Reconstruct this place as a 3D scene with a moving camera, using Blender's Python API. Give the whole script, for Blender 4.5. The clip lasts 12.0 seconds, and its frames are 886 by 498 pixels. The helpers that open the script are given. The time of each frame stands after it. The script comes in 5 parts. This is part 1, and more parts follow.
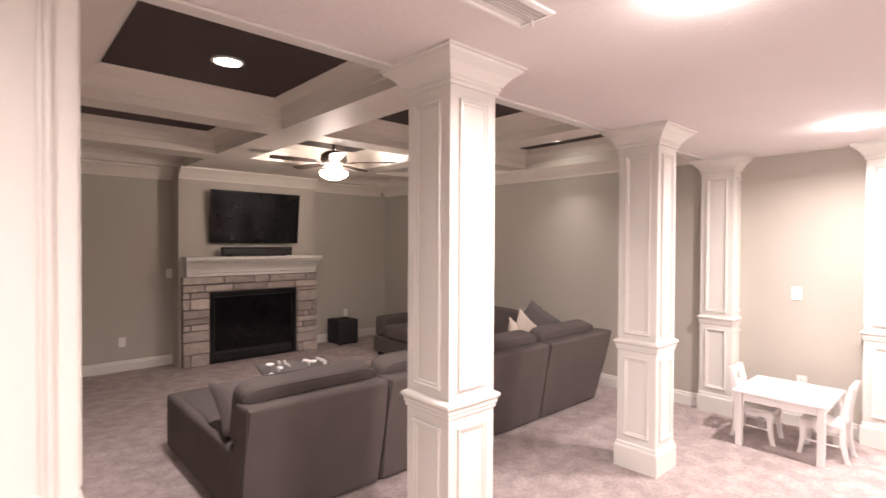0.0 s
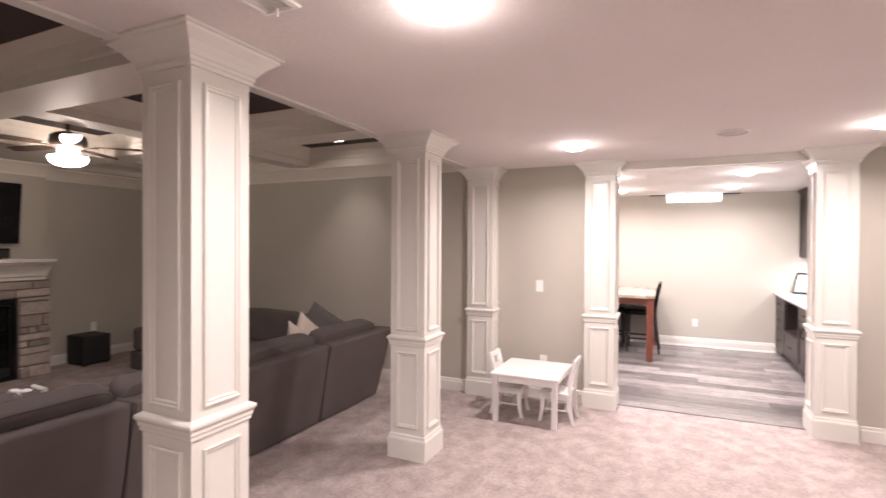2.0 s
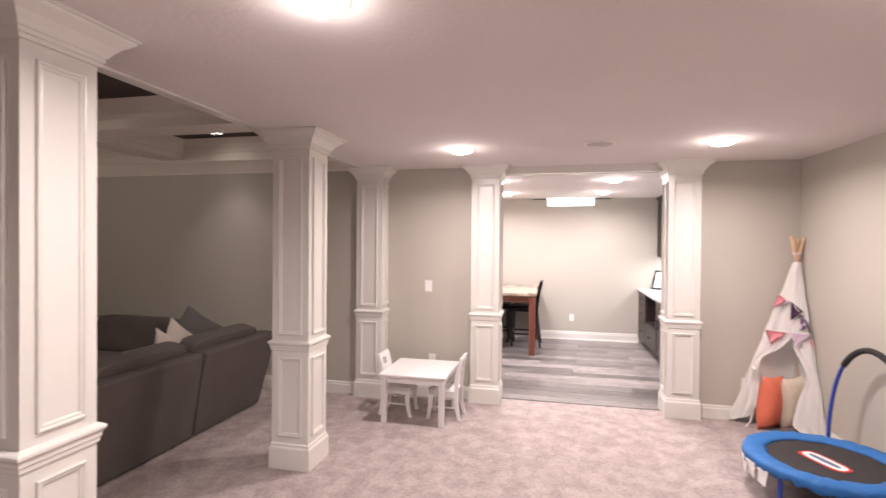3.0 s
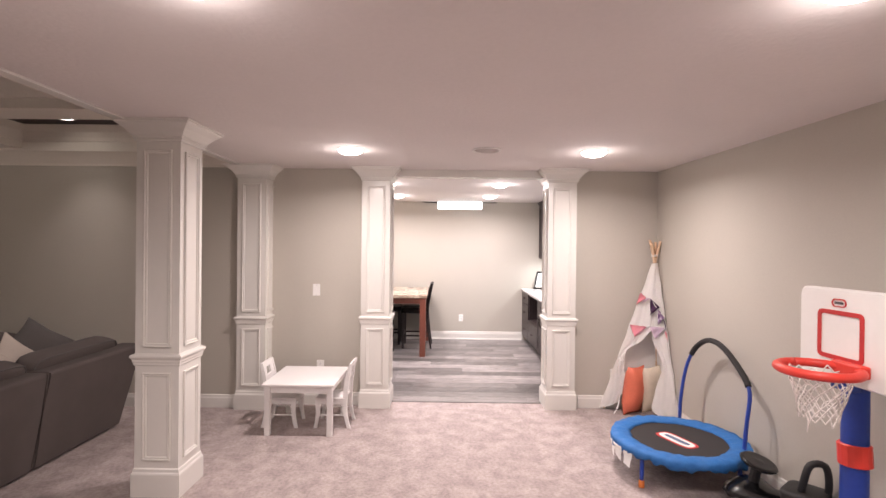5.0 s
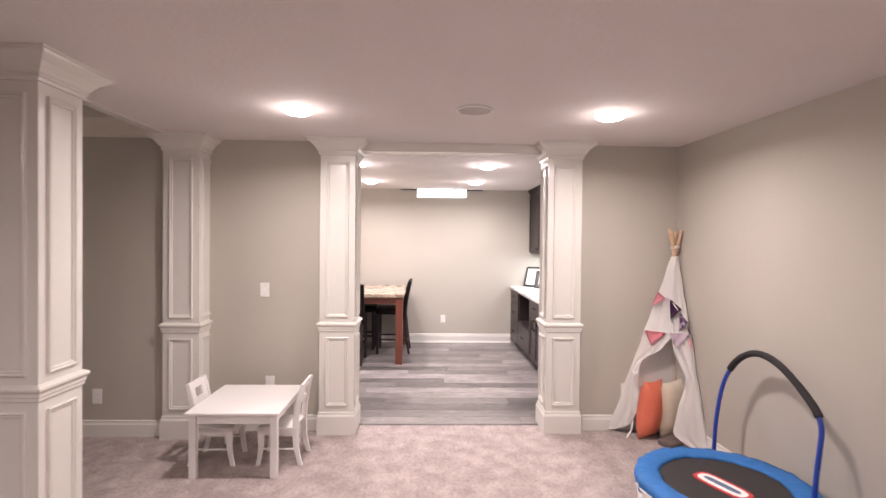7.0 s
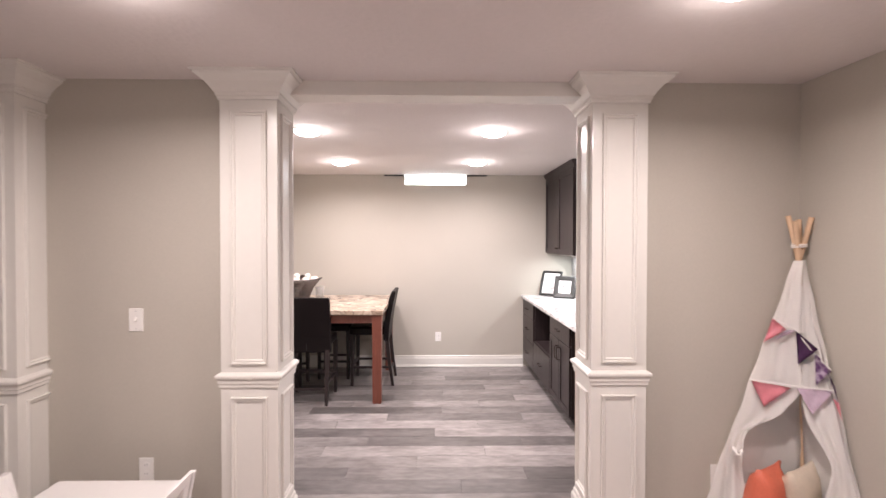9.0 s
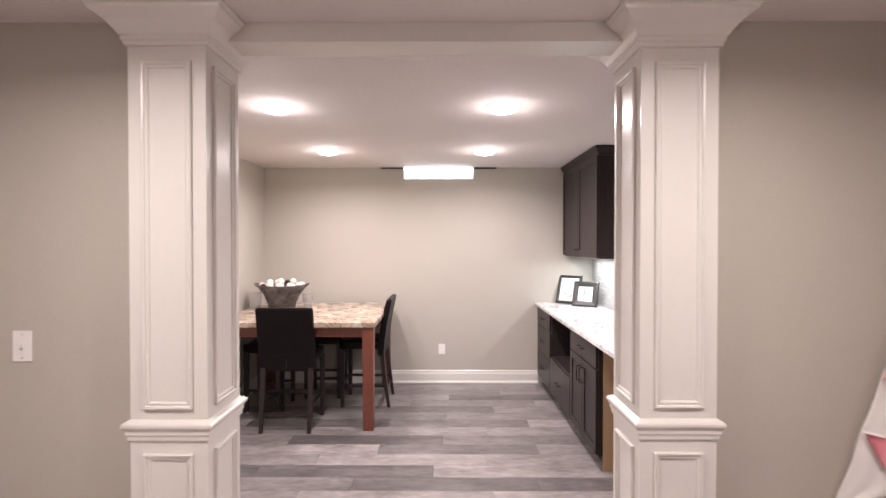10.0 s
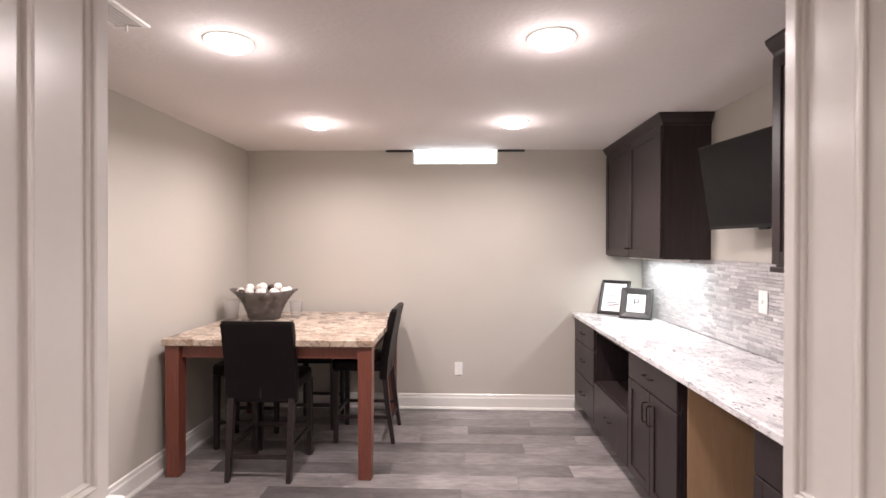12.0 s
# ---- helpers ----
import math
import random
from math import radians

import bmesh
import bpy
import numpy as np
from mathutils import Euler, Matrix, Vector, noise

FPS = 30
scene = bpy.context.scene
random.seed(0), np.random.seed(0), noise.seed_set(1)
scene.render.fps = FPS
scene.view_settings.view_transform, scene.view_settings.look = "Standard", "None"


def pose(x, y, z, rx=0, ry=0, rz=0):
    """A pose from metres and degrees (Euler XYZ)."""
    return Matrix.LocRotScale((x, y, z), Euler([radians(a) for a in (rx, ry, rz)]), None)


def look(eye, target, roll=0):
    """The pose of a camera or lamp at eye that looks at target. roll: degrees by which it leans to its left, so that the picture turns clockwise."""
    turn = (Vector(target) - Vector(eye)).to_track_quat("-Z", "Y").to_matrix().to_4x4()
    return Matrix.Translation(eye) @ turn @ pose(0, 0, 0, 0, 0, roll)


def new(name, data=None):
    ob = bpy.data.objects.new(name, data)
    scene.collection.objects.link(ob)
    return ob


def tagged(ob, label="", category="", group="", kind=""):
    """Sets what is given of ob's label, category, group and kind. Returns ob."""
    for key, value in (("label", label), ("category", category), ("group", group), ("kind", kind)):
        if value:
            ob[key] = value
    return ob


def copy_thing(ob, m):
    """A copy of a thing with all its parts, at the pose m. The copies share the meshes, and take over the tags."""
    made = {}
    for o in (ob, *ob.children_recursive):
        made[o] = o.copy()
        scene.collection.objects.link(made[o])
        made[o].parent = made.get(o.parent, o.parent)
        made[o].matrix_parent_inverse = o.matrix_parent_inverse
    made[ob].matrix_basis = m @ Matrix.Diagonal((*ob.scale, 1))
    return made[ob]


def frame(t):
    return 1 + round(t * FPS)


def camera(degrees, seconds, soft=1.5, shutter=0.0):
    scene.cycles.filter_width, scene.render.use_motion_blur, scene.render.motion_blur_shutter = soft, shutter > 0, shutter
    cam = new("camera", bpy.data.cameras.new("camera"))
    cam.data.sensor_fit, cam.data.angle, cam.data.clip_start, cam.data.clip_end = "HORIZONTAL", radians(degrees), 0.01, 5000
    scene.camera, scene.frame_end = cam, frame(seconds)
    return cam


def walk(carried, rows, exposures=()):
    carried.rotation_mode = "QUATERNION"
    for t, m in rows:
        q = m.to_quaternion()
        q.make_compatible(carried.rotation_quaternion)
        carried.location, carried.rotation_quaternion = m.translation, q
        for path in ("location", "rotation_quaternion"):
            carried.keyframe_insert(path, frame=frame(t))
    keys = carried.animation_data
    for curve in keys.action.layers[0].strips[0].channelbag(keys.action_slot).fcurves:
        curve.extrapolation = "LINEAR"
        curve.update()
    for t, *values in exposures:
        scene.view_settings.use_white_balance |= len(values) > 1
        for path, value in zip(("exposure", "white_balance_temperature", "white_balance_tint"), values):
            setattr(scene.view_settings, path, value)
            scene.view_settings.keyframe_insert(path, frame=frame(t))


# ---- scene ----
cam = camera(83.4, 12.0, shutter=0.5)
PATH = [
    (0, (1.365, -0.13, 1.612), (2.712, 1.349, 1.585), 0.3),
    (0.5, (1.409, -0.146, 1.611), (2.875, 1.213, 1.582), 0.2),
    (1, (1.448, -0.176, 1.607), (3.039, 1.035, 1.581), 0.3),
    (1.5, (1.474, -0.213, 1.608), (3.184, 0.824, 1.585), 0.3),
    (2, (1.493, -0.251, 1.614), (3.309, 0.588, 1.592), 0.3),
    (2.5, (1.515, -0.28, 1.619), (3.411, 0.356, 1.595), 0.4),
    (3, (1.526, -0.303, 1.624), (3.476, 0.139, 1.603), 0.5),
    (3.5, (1.531, -0.323, 1.626), (3.511, -0.04, 1.609), 0.5),
    (5.5, (1.595, -0.305, 1.636), (3.595, -0.328, 1.621), 0.6),
    (6, (1.78, -0.292, 1.621), (3.779, -0.335, 1.598), 0.5),
    (6.5, (2.092, -0.328, 1.603), (4.091, -0.38, 1.576), 0.5),
    (7, (2.464, -0.356, 1.587), (4.463, -0.411, 1.56), 0.6),
    (7.5, (2.865, -0.367, 1.606), (4.864, -0.428, 1.574), 0.6),
    (7.7, (3.027, -0.381, 1.616), (5.025, -0.444, 1.577), 0.5),
    (9.5, (4.403, -0.59, 1.576), (6.403, -0.606, 1.551), -0.0),
    (10, (4.739, -0.618, 1.573), (6.739, -0.61, 1.549), -0.0),
    (10.5, (5.081, -0.603, 1.556), (7.081, -0.574, 1.538), 0.0),
    (11, (5.346, -0.61, 1.542), (7.345, -0.561, 1.526), 0.1),
    (11.5, (5.53, -0.589, 1.537), (7.529, -0.539, 1.525), -0.0),
    (12, (5.678, -0.583, 1.521), (7.677, -0.519, 1.51), 0.1),
]
EXPOSURES = [(0, 1.05), (1, 0.94), (2, 0.36), (3, 0.14), (5.5, 0.02), (7.5, -0.12), (9.5, -0.26), (10.5, -0.46), (12, -0.48)]
walk(cam, [(t, look(eye, target, roll)) for t, eye, target, roll in PATH], EXPOSURES)


# ---- world and lamps ----
world = bpy.data.worlds.new("world")
scene.world = world
world.use_nodes = True
wn = world.node_tree
sky = wn.nodes.new("ShaderNodeTexSky")
sky.sky_type, sky.sun_disc, sky.sun_elevation, sky.sun_rotation = "NISHITA", False, radians(40), radians(60)
wn.links.new(sky.outputs["Color"], wn.nodes["Background"].inputs["Color"])
wn.nodes["Background"].inputs["Strength"].default_value = 0.12

CEIL, BARCEIL, BEAMZ, TRAYZ = 2.418, 2.42, 2.55, 2.77
WARM = (1.0, 0.865, 0.85)
BAR_WHITE = (1.0, 0.885, 0.905)


def disc_lamp(name, x, y, z, watts, radius=0.075, color=WARM, spread=165):
    """A round lamp that shines downwards only."""
    data = bpy.data.lights.new(name, "AREA")
    data.shape, data.size, data.energy, data.color = "DISK", radius * 2, watts, color
    data.spread = radians(spread)
    new(name, data).matrix_world = pose(x, y, z)


def globe_lamp(name, x, y, z, watts, color=WARM):
    """The light of a shallow dome, which also washes the ceiling round it."""
    data = bpy.data.lights.new(name, "POINT")
    data.energy, data.shadow_soft_size, data.color = watts, 0.025, color
    new(name, data).matrix_world = pose(x, y, z)


# The pair at x 0.45 is unseen, added to carry on the lamp grid.
HALL_LAMPS = [(5.63, 0.48), (5.63, -1.51), (3.02, 0.46), (3.02, -1.51), (0.45, 0.48), (0.45, -1.54)]
BAR_LAMPS = [(7.84, 0.43), (7.84, -0.98), (9.30, 0.45), (9.30, -0.98)]
CANS = [(2.50, 3.18, 17, 140), (6.05, 3.18, 2.5, 85)]
for lx, ly in HALL_LAMPS:
    disc_lamp("hall_light", lx, ly, CEIL - 0.046, 31 if lx > 5 else 25 if lx > 2 else 20)
    globe_lamp("hall_light_side", lx, ly, CEIL - 0.066, 3.4)
for lx, ly in BAR_LAMPS:
    disc_lamp("bar_light", lx, ly, BARCEIL - 0.046, 36, color=BAR_WHITE)
    globe_lamp("bar_light_side", lx, ly, BARCEIL - 0.066, 5.2, BAR_WHITE)
for lx, ly, watts, spread in CANS:
    disc_lamp("can_light", lx, ly, TRAYZ - 0.02, watts, spread=spread)
under = bpy.data.lights.new("under_cabinet_light", "AREA")
under.shape, under.size, under.size_y, under.energy, under.color = "RECTANGLE", 1.0, 0.04, 13, (0.9, 0.96, 1.0)
new("under_cabinet_light", under).matrix_world = pose(9.62, -2.12, 1.405)


# ---- materials ----
def material(name, color, rough=0.6, var=0.12, fine=60.0, coarse=3.0, bump=0.1, metal=0.0, second=None, spec=0.5, emit=0.0, emit_color=None, per_piece=0.0, stretch=(1, 1, 1), coat=0.0, contrast=0.0, shift=0.0, rough_var=0.08):
    m = bpy.data.materials.new(name)
    m.use_nodes = True
    nt = m.node_tree
    bsdf = nt.nodes["Principled BSDF"]
    coord = nt.nodes.new("ShaderNodeTexCoord")
    mapping = nt.nodes.new("ShaderNodeMapping")
    mapping.inputs["Scale"].default_value = stretch
    nt.links.new(coord.outputs["Object"], mapping.inputs["Vector"])
    if per_piece:
        info = nt.nodes.new("ShaderNodeObjectInfo")
        move = nt.nodes.new("ShaderNodeVectorMath")
        move.operation = "SCALE"
        move.inputs[0].default_value = (17, 31, 13)
        nt.links.new(info.outputs["Random"], move.inputs["Scale"])
        nt.links.new(move.outputs["Vector"], mapping.inputs["Location"])
    n1, n2 = nt.nodes.new("ShaderNodeTexNoise"), nt.nodes.new("ShaderNodeTexNoise")
    n1.inputs["Scale"].default_value, n2.inputs["Scale"].default_value = coarse, fine
    n1.inputs["Detail"].default_value, n2.inputs["Detail"].default_value = 4, 6
    for n in (n1, n2):
        nt.links.new(mapping.outputs["Vector"], n.inputs["Vector"])
    dark = tuple(c * (1 - var) for c in color) if second is None else second
    light = tuple(min(1, c * (1 + var * 0.6)) for c in color) if second is None else color
    add = nt.nodes.new("ShaderNodeMath")
    add.operation = "ADD"
    half1, half2 = nt.nodes.new("ShaderNodeMath"), nt.nodes.new("ShaderNodeMath")
    for h, n, w in ((half1, n1, 0.55), (half2, n2, 0.45)):
        h.operation = "MULTIPLY"
        h.inputs[1].default_value = w
        nt.links.new(n.outputs["Fac"], h.inputs[0])
    nt.links.new(half1.outputs[0], add.inputs[0])
    nt.links.new(half2.outputs[0], add.inputs[1])
    ramp = nt.nodes.new("ShaderNodeValToRGB")
    ramp.color_ramp.elements[0].position, ramp.color_ramp.elements[1].position = 0.3 + contrast + shift, 0.7 - contrast + shift
    ramp.color_ramp.elements[0].color, ramp.color_ramp.elements[1].color = (*dark, 1), (*light, 1)
    nt.links.new(add.outputs[0], ramp.inputs["Fac"])
    col = ramp.outputs["Color"]
    if per_piece:
        hsv = nt.nodes.new("ShaderNodeHueSaturation")
        mul = nt.nodes.new("ShaderNodeMath")
        mul.operation, mul.inputs[1].default_value, mul.inputs[2].default_value = "MULTIPLY_ADD", per_piece * 2, 1 - per_piece
        nt.links.new(info.outputs["Random"], mul.inputs[0])
        nt.links.new(mul.outputs[0], hsv.inputs["Value"])
        nt.links.new(col, hsv.inputs["Color"])
        col = hsv.outputs["Color"]
    nt.links.new(col, bsdf.inputs["Base Color"])
    rr = nt.nodes.new("ShaderNodeMapRange")
    rr.inputs["To Min"].default_value, rr.inputs["To Max"].default_value = max(0.02, rough - rough_var), min(1, rough + rough_var)
    nt.links.new(n1.outputs["Fac"], rr.inputs["Value"])
    nt.links.new(rr.outputs["Result"], bsdf.inputs["Roughness"])
    bsdf.inputs["Metallic"].default_value = metal
    bsdf.inputs["Specular IOR Level"].default_value = spec
    bsdf.inputs["Coat Weight"].default_value = coat
    if bump:
        b = nt.nodes.new("ShaderNodeBump")
        b.inputs["Strength"].default_value, b.inputs["Distance"].default_value = bump, min(0.01, 0.22 / fine)
        nt.links.new(n2.outputs["Fac"], b.inputs["Height"])
        nt.links.new(b.outputs["Normal"], bsdf.inputs["Normal"])
    if emit:
        bsdf.inputs["Emission Color"].default_value = (*(emit_color or color), 1)
        bsdf.inputs["Emission Strength"].default_value = emit
    return m


def glass_material(name, color, rough, cover):
    """Thin tinted glass: gloss over a partly clear sheet."""
    m = bpy.data.materials.new(name)
    m.use_nodes = True
    b = m.node_tree.nodes["Principled BSDF"]
    b.inputs["Base Color"].default_value = (*color, 1)
    b.inputs["Alpha"].default_value, b.inputs["Roughness"].default_value = cover, rough
    return m


class Nodes:
    """A node material put together step by step."""

    def __init__(self, name, rough, spec=0.5):
        self.mat = bpy.data.materials.new(name)
        self.mat.use_nodes = True
        self.tree = self.mat.node_tree
        self.bsdf = self.tree.nodes["Principled BSDF"]
        self.bsdf.inputs["Roughness"].default_value = rough
        self.bsdf.inputs["Specular IOR Level"].default_value = spec
        self.coord = self.tree.nodes.new("ShaderNodeTexCoord").outputs["Object"]

    def scaled(self, x, y, z, turn=0.0):
        n = self.tree.nodes.new("ShaderNodeMapping")
        n.inputs["Scale"].default_value = (x, y, z)
        n.inputs["Rotation"].default_value = (0, 0, radians(turn))
        self.tree.links.new(self.coord, n.inputs["Vector"])
        return n.outputs["Vector"]

    def noise(self, scale, detail=4.0, distortion=0.0, vector=None):
        n = self.tree.nodes.new("ShaderNodeTexNoise")
        n.inputs["Scale"].default_value, n.inputs["Detail"].default_value, n.inputs["Distortion"].default_value = scale, detail, distortion
        self.tree.links.new(vector or self.coord, n.inputs["Vector"])
        return n.outputs["Fac"]

    def cells(self, scale, vector=None):
        n = self.tree.nodes.new("ShaderNodeTexVoronoi")
        n.inputs["Scale"].default_value = scale
        self.tree.links.new(vector or self.coord, n.inputs["Vector"])
        return n.outputs["Color"]

    def ramp(self, fac, stops):
        n = self.tree.nodes.new("ShaderNodeValToRGB")
        e = n.color_ramp.elements
        while len(e) < len(stops):
            e.new(0.5)
        for item, (at, color) in zip(e, stops):
            item.position, item.color = at, (*color, 1) if len(color) == 3 else (color[0],) * 3 + (1,)
        self.tree.links.new(fac, n.inputs["Fac"])
        return n.outputs["Color"]

    def mix(self, fac, a, b, mode="MIX"):
        n = self.tree.nodes.new("ShaderNodeMixRGB")
        n.blend_type = mode
        for k, v in (("Fac", fac), ("Color1", a), ("Color2", b)):
            if isinstance(v, (float, int)):
                n.inputs[k].default_value = v
            elif isinstance(v, tuple):
                n.inputs[k].default_value = (*v, 1)
            else:
                self.tree.links.new(v, n.inputs[k])
        return n.outputs["Color"]

    def done(self, color, bump=None, strength=0.3, distance=0.002):
        self.tree.links.new(color, self.bsdf.inputs["Base Color"])
        if bump is not None:
            b = self.tree.nodes.new("ShaderNodeBump")
            b.inputs["Strength"].default_value, b.inputs["Distance"].default_value = strength, distance
            self.tree.links.new(bump, b.inputs["Height"])
            self.tree.links.new(b.outputs["Normal"], self.bsdf.inputs["Normal"])
        return self.mat


def carpet_material():
    """Cut pile: trodden patches whose nap lies either way, tufts, and fibre."""
    n = Nodes("mauve_grey_carpet", 0.96, 0.08)
    nap = n.ramp(n.noise(7.5, 9, 0.3), [(0.36, (0.35, 0.29, 0.279)), (0.50, (0.405, 0.34, 0.325)), (0.63, (0.46, 0.388, 0.372))])
    tufts = n.noise(42, 5, 0.2)
    color = n.mix(0.85, nap, n.ramp(tufts, [(0.32, (0.78,)), (0.5, (0.98,)), (0.68, (1.12,))]), "MULTIPLY")
    fibre = n.noise(330, 2)
    color = n.mix(0.7, color, n.ramp(fibre, [(0.3, (0.72,)), (0.7, (1.12,))]), "MULTIPLY")
    return n.done(color, n.mix(0.4, tufts, fibre), 0.9, 0.006)


def granite_material():
    """White granite with grey clouds, thin broken veins and dark flecks."""
    n = Nodes("white_granite", 0.14)
    clouds = n.ramp(n.noise(5.5, 5, 0.8), [(0.36, (0.50, 0.485, 0.485)), (0.52, (0.72, 0.705, 0.70)), (0.66, (0.82, 0.81, 0.80))])
    slant = n.scaled(1.0, 2.6, 2.6, 24)
    flecks = n.ramp(n.noise(26, 5, 1.0, slant), [(0.335, (1.0,)), (0.385, (0.0,))])
    color = n.mix(flecks, clouds, (0.085, 0.075, 0.078))
    grey = n.ramp(n.noise(15, 6, 1.6, slant), [(0.37, (0.62,)), (0.45, (0.0,))])
    return n.done(n.mix(grey, color, (0.30, 0.285, 0.285)))


def marble_material():
    """Beige and brown stone laid from broken pieces."""
    n = Nodes("beige_marble_top", 0.2)
    chips = n.mix(0.25, n.coord, n.mix(1.0, n.noise(6, 3), (0.5, 0.5, 0.5), "SUBTRACT"), "ADD")
    tone = n.ramp(n.cells(11, chips), [(0.10, (0.27, 0.185, 0.13)), (0.42, (0.44, 0.345, 0.265)), (0.85, (0.56, 0.46, 0.365))])
    stain = n.ramp(n.noise(20, 6, 1.5), [(0.34, (0.42,)), (0.5, (0.92,)), (0.68, (1.1,))])
    return n.done(n.mix(0.9, tone, stain, "MULTIPLY"))


M = {}
M["wall"] = material("greige_wall_paint", (0.46, 0.428, 0.374), 0.75, 0.05, 90, 1.5, 0.06)
M["ceiling"] = material("textured_ceiling_paint", (0.74, 0.69, 0.668), 0.9, 0.04, 38, 2, 0.35)
M["trim"] = material("white_gloss_trim_paint", (0.70, 0.678, 0.635), 0.26, 0.025, 40, 2, 0.02, rough_var=0.02)
M["coffer"] = material("cream_beam_paint", (0.72, 0.67, 0.60), 0.55, 0.05, 50, 2, 0.05)
M["tray"] = material("dark_brown_tray_paint", (0.055, 0.038, 0.034), 0.7, 0.12, 60, 3, 0.1)
M["plank"] = material("grey_vinyl_plank", (0.27, 0.246, 0.238), 0.34, 0, 15, 4.5, 0.05, second=(0.125, 0.111, 0.107), per_piece=0.44, stretch=(2.4, 0.8, 1), contrast=0.05)
M["subfloor"] = material("dark_joint", (0.06, 0.055, 0.05), 0.9, 0.1)
M["sofa"] = material("grey_sofa_cloth", (0.100, 0.083, 0.078), 0.92, 0.16, 380, 4, 0.45, spec=0.2)
M["sofa_dark"] = material("charcoal_sofa_cloth", (0.11, 0.098, 0.094), 0.92, 0.16, 380, 4, 0.45, spec=0.2)
M["pillow"] = material("cream_pillow_cloth", (0.52, 0.45, 0.39), 0.95, 0.1, 200, 8, 0.3, spec=0.2)
M["black"] = material("black_gloss_plastic", (0.008, 0.008, 0.009), 0.2, 0.2, 30, 4, 0.0)
M["black_matt"] = material("black_matt", (0.016, 0.015, 0.015), 0.6, 0.2, 60, 4, 0.1)
M["stone"] = material("ledge_stone", (0.50, 0.44, 0.395), 0.9, 0, 30, 5, 0.9, second=(0.29, 0.24, 0.215), per_piece=0.34)
M["mortar"] = material("grey_mortar", (0.19, 0.165, 0.15), 0.95, 0.2, 80, 6, 0.5)
M["espresso"] = material("espresso_wood", (0.036, 0.025, 0.025), 0.38, 0, 40, 5, 0.06, spec=0.35, second=(0.016, 0.011, 0.0115), stretch=(8, 8, 0.7))
M["cherry"] = material("cherry_wood", (0.20, 0.062, 0.040), 0.35, 0, 40, 6, 0.05, second=(0.115, 0.032, 0.02), stretch=(8, 8, 0.8))
M["leather"] = material("dark_brown_leather", (0.007, 0.0045, 0.005), 0.45, 0.3, 140, 6, 0.2, spec=0.16)
M["carpet"] = carpet_material()
M["granite"] = granite_material()
M["marble"] = marble_material()
M["maple"] = material("raw_maple_panel", (0.52, 0.34, 0.20), 0.6, 0, 30, 4, 0.04, second=(0.43, 0.27, 0.15), stretch=(8, 8, 0.6))
M["grout"] = material("pale_grey_grout", (0.36, 0.345, 0.335), 0.9, 0.12, 120, 8, 0.3)
M["tile"] = material("grey_glass_tile", (0.47, 0.455, 0.45), 0.25, 0.22, 40, 9, 0.03, per_piece=0.26)
M["tile_rest"] = material("grey_glass_tile_field", (0.52, 0.505, 0.50), 0.25, 0, 60, 14, 0.03, second=(0.32, 0.305, 0.30), stretch=(0.6, 1, 3.2))
M["white_plastic"] = material("white_plastic", (0.80, 0.78, 0.75), 0.35, 0.03, 30, 3, 0.0)
M["kid_white"] = material("white_lacquer", (0.80, 0.775, 0.76), 0.35, 0.03, 40, 3, 0.03)
M["lens"] = material("lit_lamp_lens", (1, 0.95, 0.9), 0.5, 0.02, 30, 3, 0, emit=13.0, emit_color=(1.0, 0.93, 0.86))
M["fanlens"] = material("lit_fan_glass", (1, 0.95, 0.9), 0.5, 0.02, 30, 3, 0, emit=46.0, emit_color=(1.0, 0.84, 0.75))
M["fan_uplight"] = material("lit_fan_collar_glass", (1, 0.95, 0.9), 0.5, 0.02, 30, 3, 0, emit=120.0, emit_color=(1.0, 0.84, 0.75))
M["window"] = material("bright_frosted_daylight", (1, 1, 1), 0.5, 0.02, 30, 3, 0, emit=9.0, emit_color=(0.84, 0.92, 1.0))
M["bronze"] = material("oil_rubbed_bronze", (0.05, 0.035, 0.028), 0.4, 0.2, 60, 5, 0.05, metal=0.8)
M["blade"] = material("dark_walnut_blade", (0.075, 0.05, 0.038), 0.45, 0.3, 40, 5, 0.05)
M["blue"] = material("blue_vinyl", (0.03, 0.15, 0.42), 0.62, 0.2, 26, 8, 0.8, spec=0.3)
M["blue_tube"] = material("blue_painted_tube", (0.02, 0.055, 0.33), 0.35, 0.1, 40, 5, 0.0)
M["blue_plastic"] = material("royal_blue_plastic", (0.012, 0.045, 0.29), 0.42, 0.15, 50, 4, 0.1)
M["mat_black"] = material("black_jump_mat", (0.03, 0.026, 0.026), 0.85, 0.2, 300, 5, 0.3)
M["red"] = material("red_plastic", (0.66, 0.045, 0.03), 0.4, 0.1, 40, 4, 0.04)
M["red_paint"] = material("red_print", (0.50, 0.03, 0.03), 0.5, 0.08, 40, 4, 0.0)
M["orange"] = material("orange_rubber", (0.75, 0.22, 0.05), 0.6, 0.1)
M["foam"] = material("black_foam", (0.022, 0.02, 0.02), 0.85, 0.2, 120, 5, 0.3)
M["net"] = material("white_net_cord", (0.74, 0.70, 0.66), 0.85, 0.1, 100, 5, 0.2)
M["canvas"] = material("white_canvas", (0.96, 0.935, 0.91), 0.95, 0.02, 260, 6, 0.0, spec=0.15)
M["coral"] = material("coral_satin", (0.70, 0.17, 0.10), 0.5, 0.14, 90, 7, 0.2)
M["cream"] = material("cream_quilted_cloth", (0.62, 0.53, 0.42), 0.9, 0.12, 120, 14, 0.6)
M["taupe"] = material("taupe_cloth", (0.16, 0.125, 0.115), 0.9, 0.15, 160, 9, 0.3, spec=0.2)
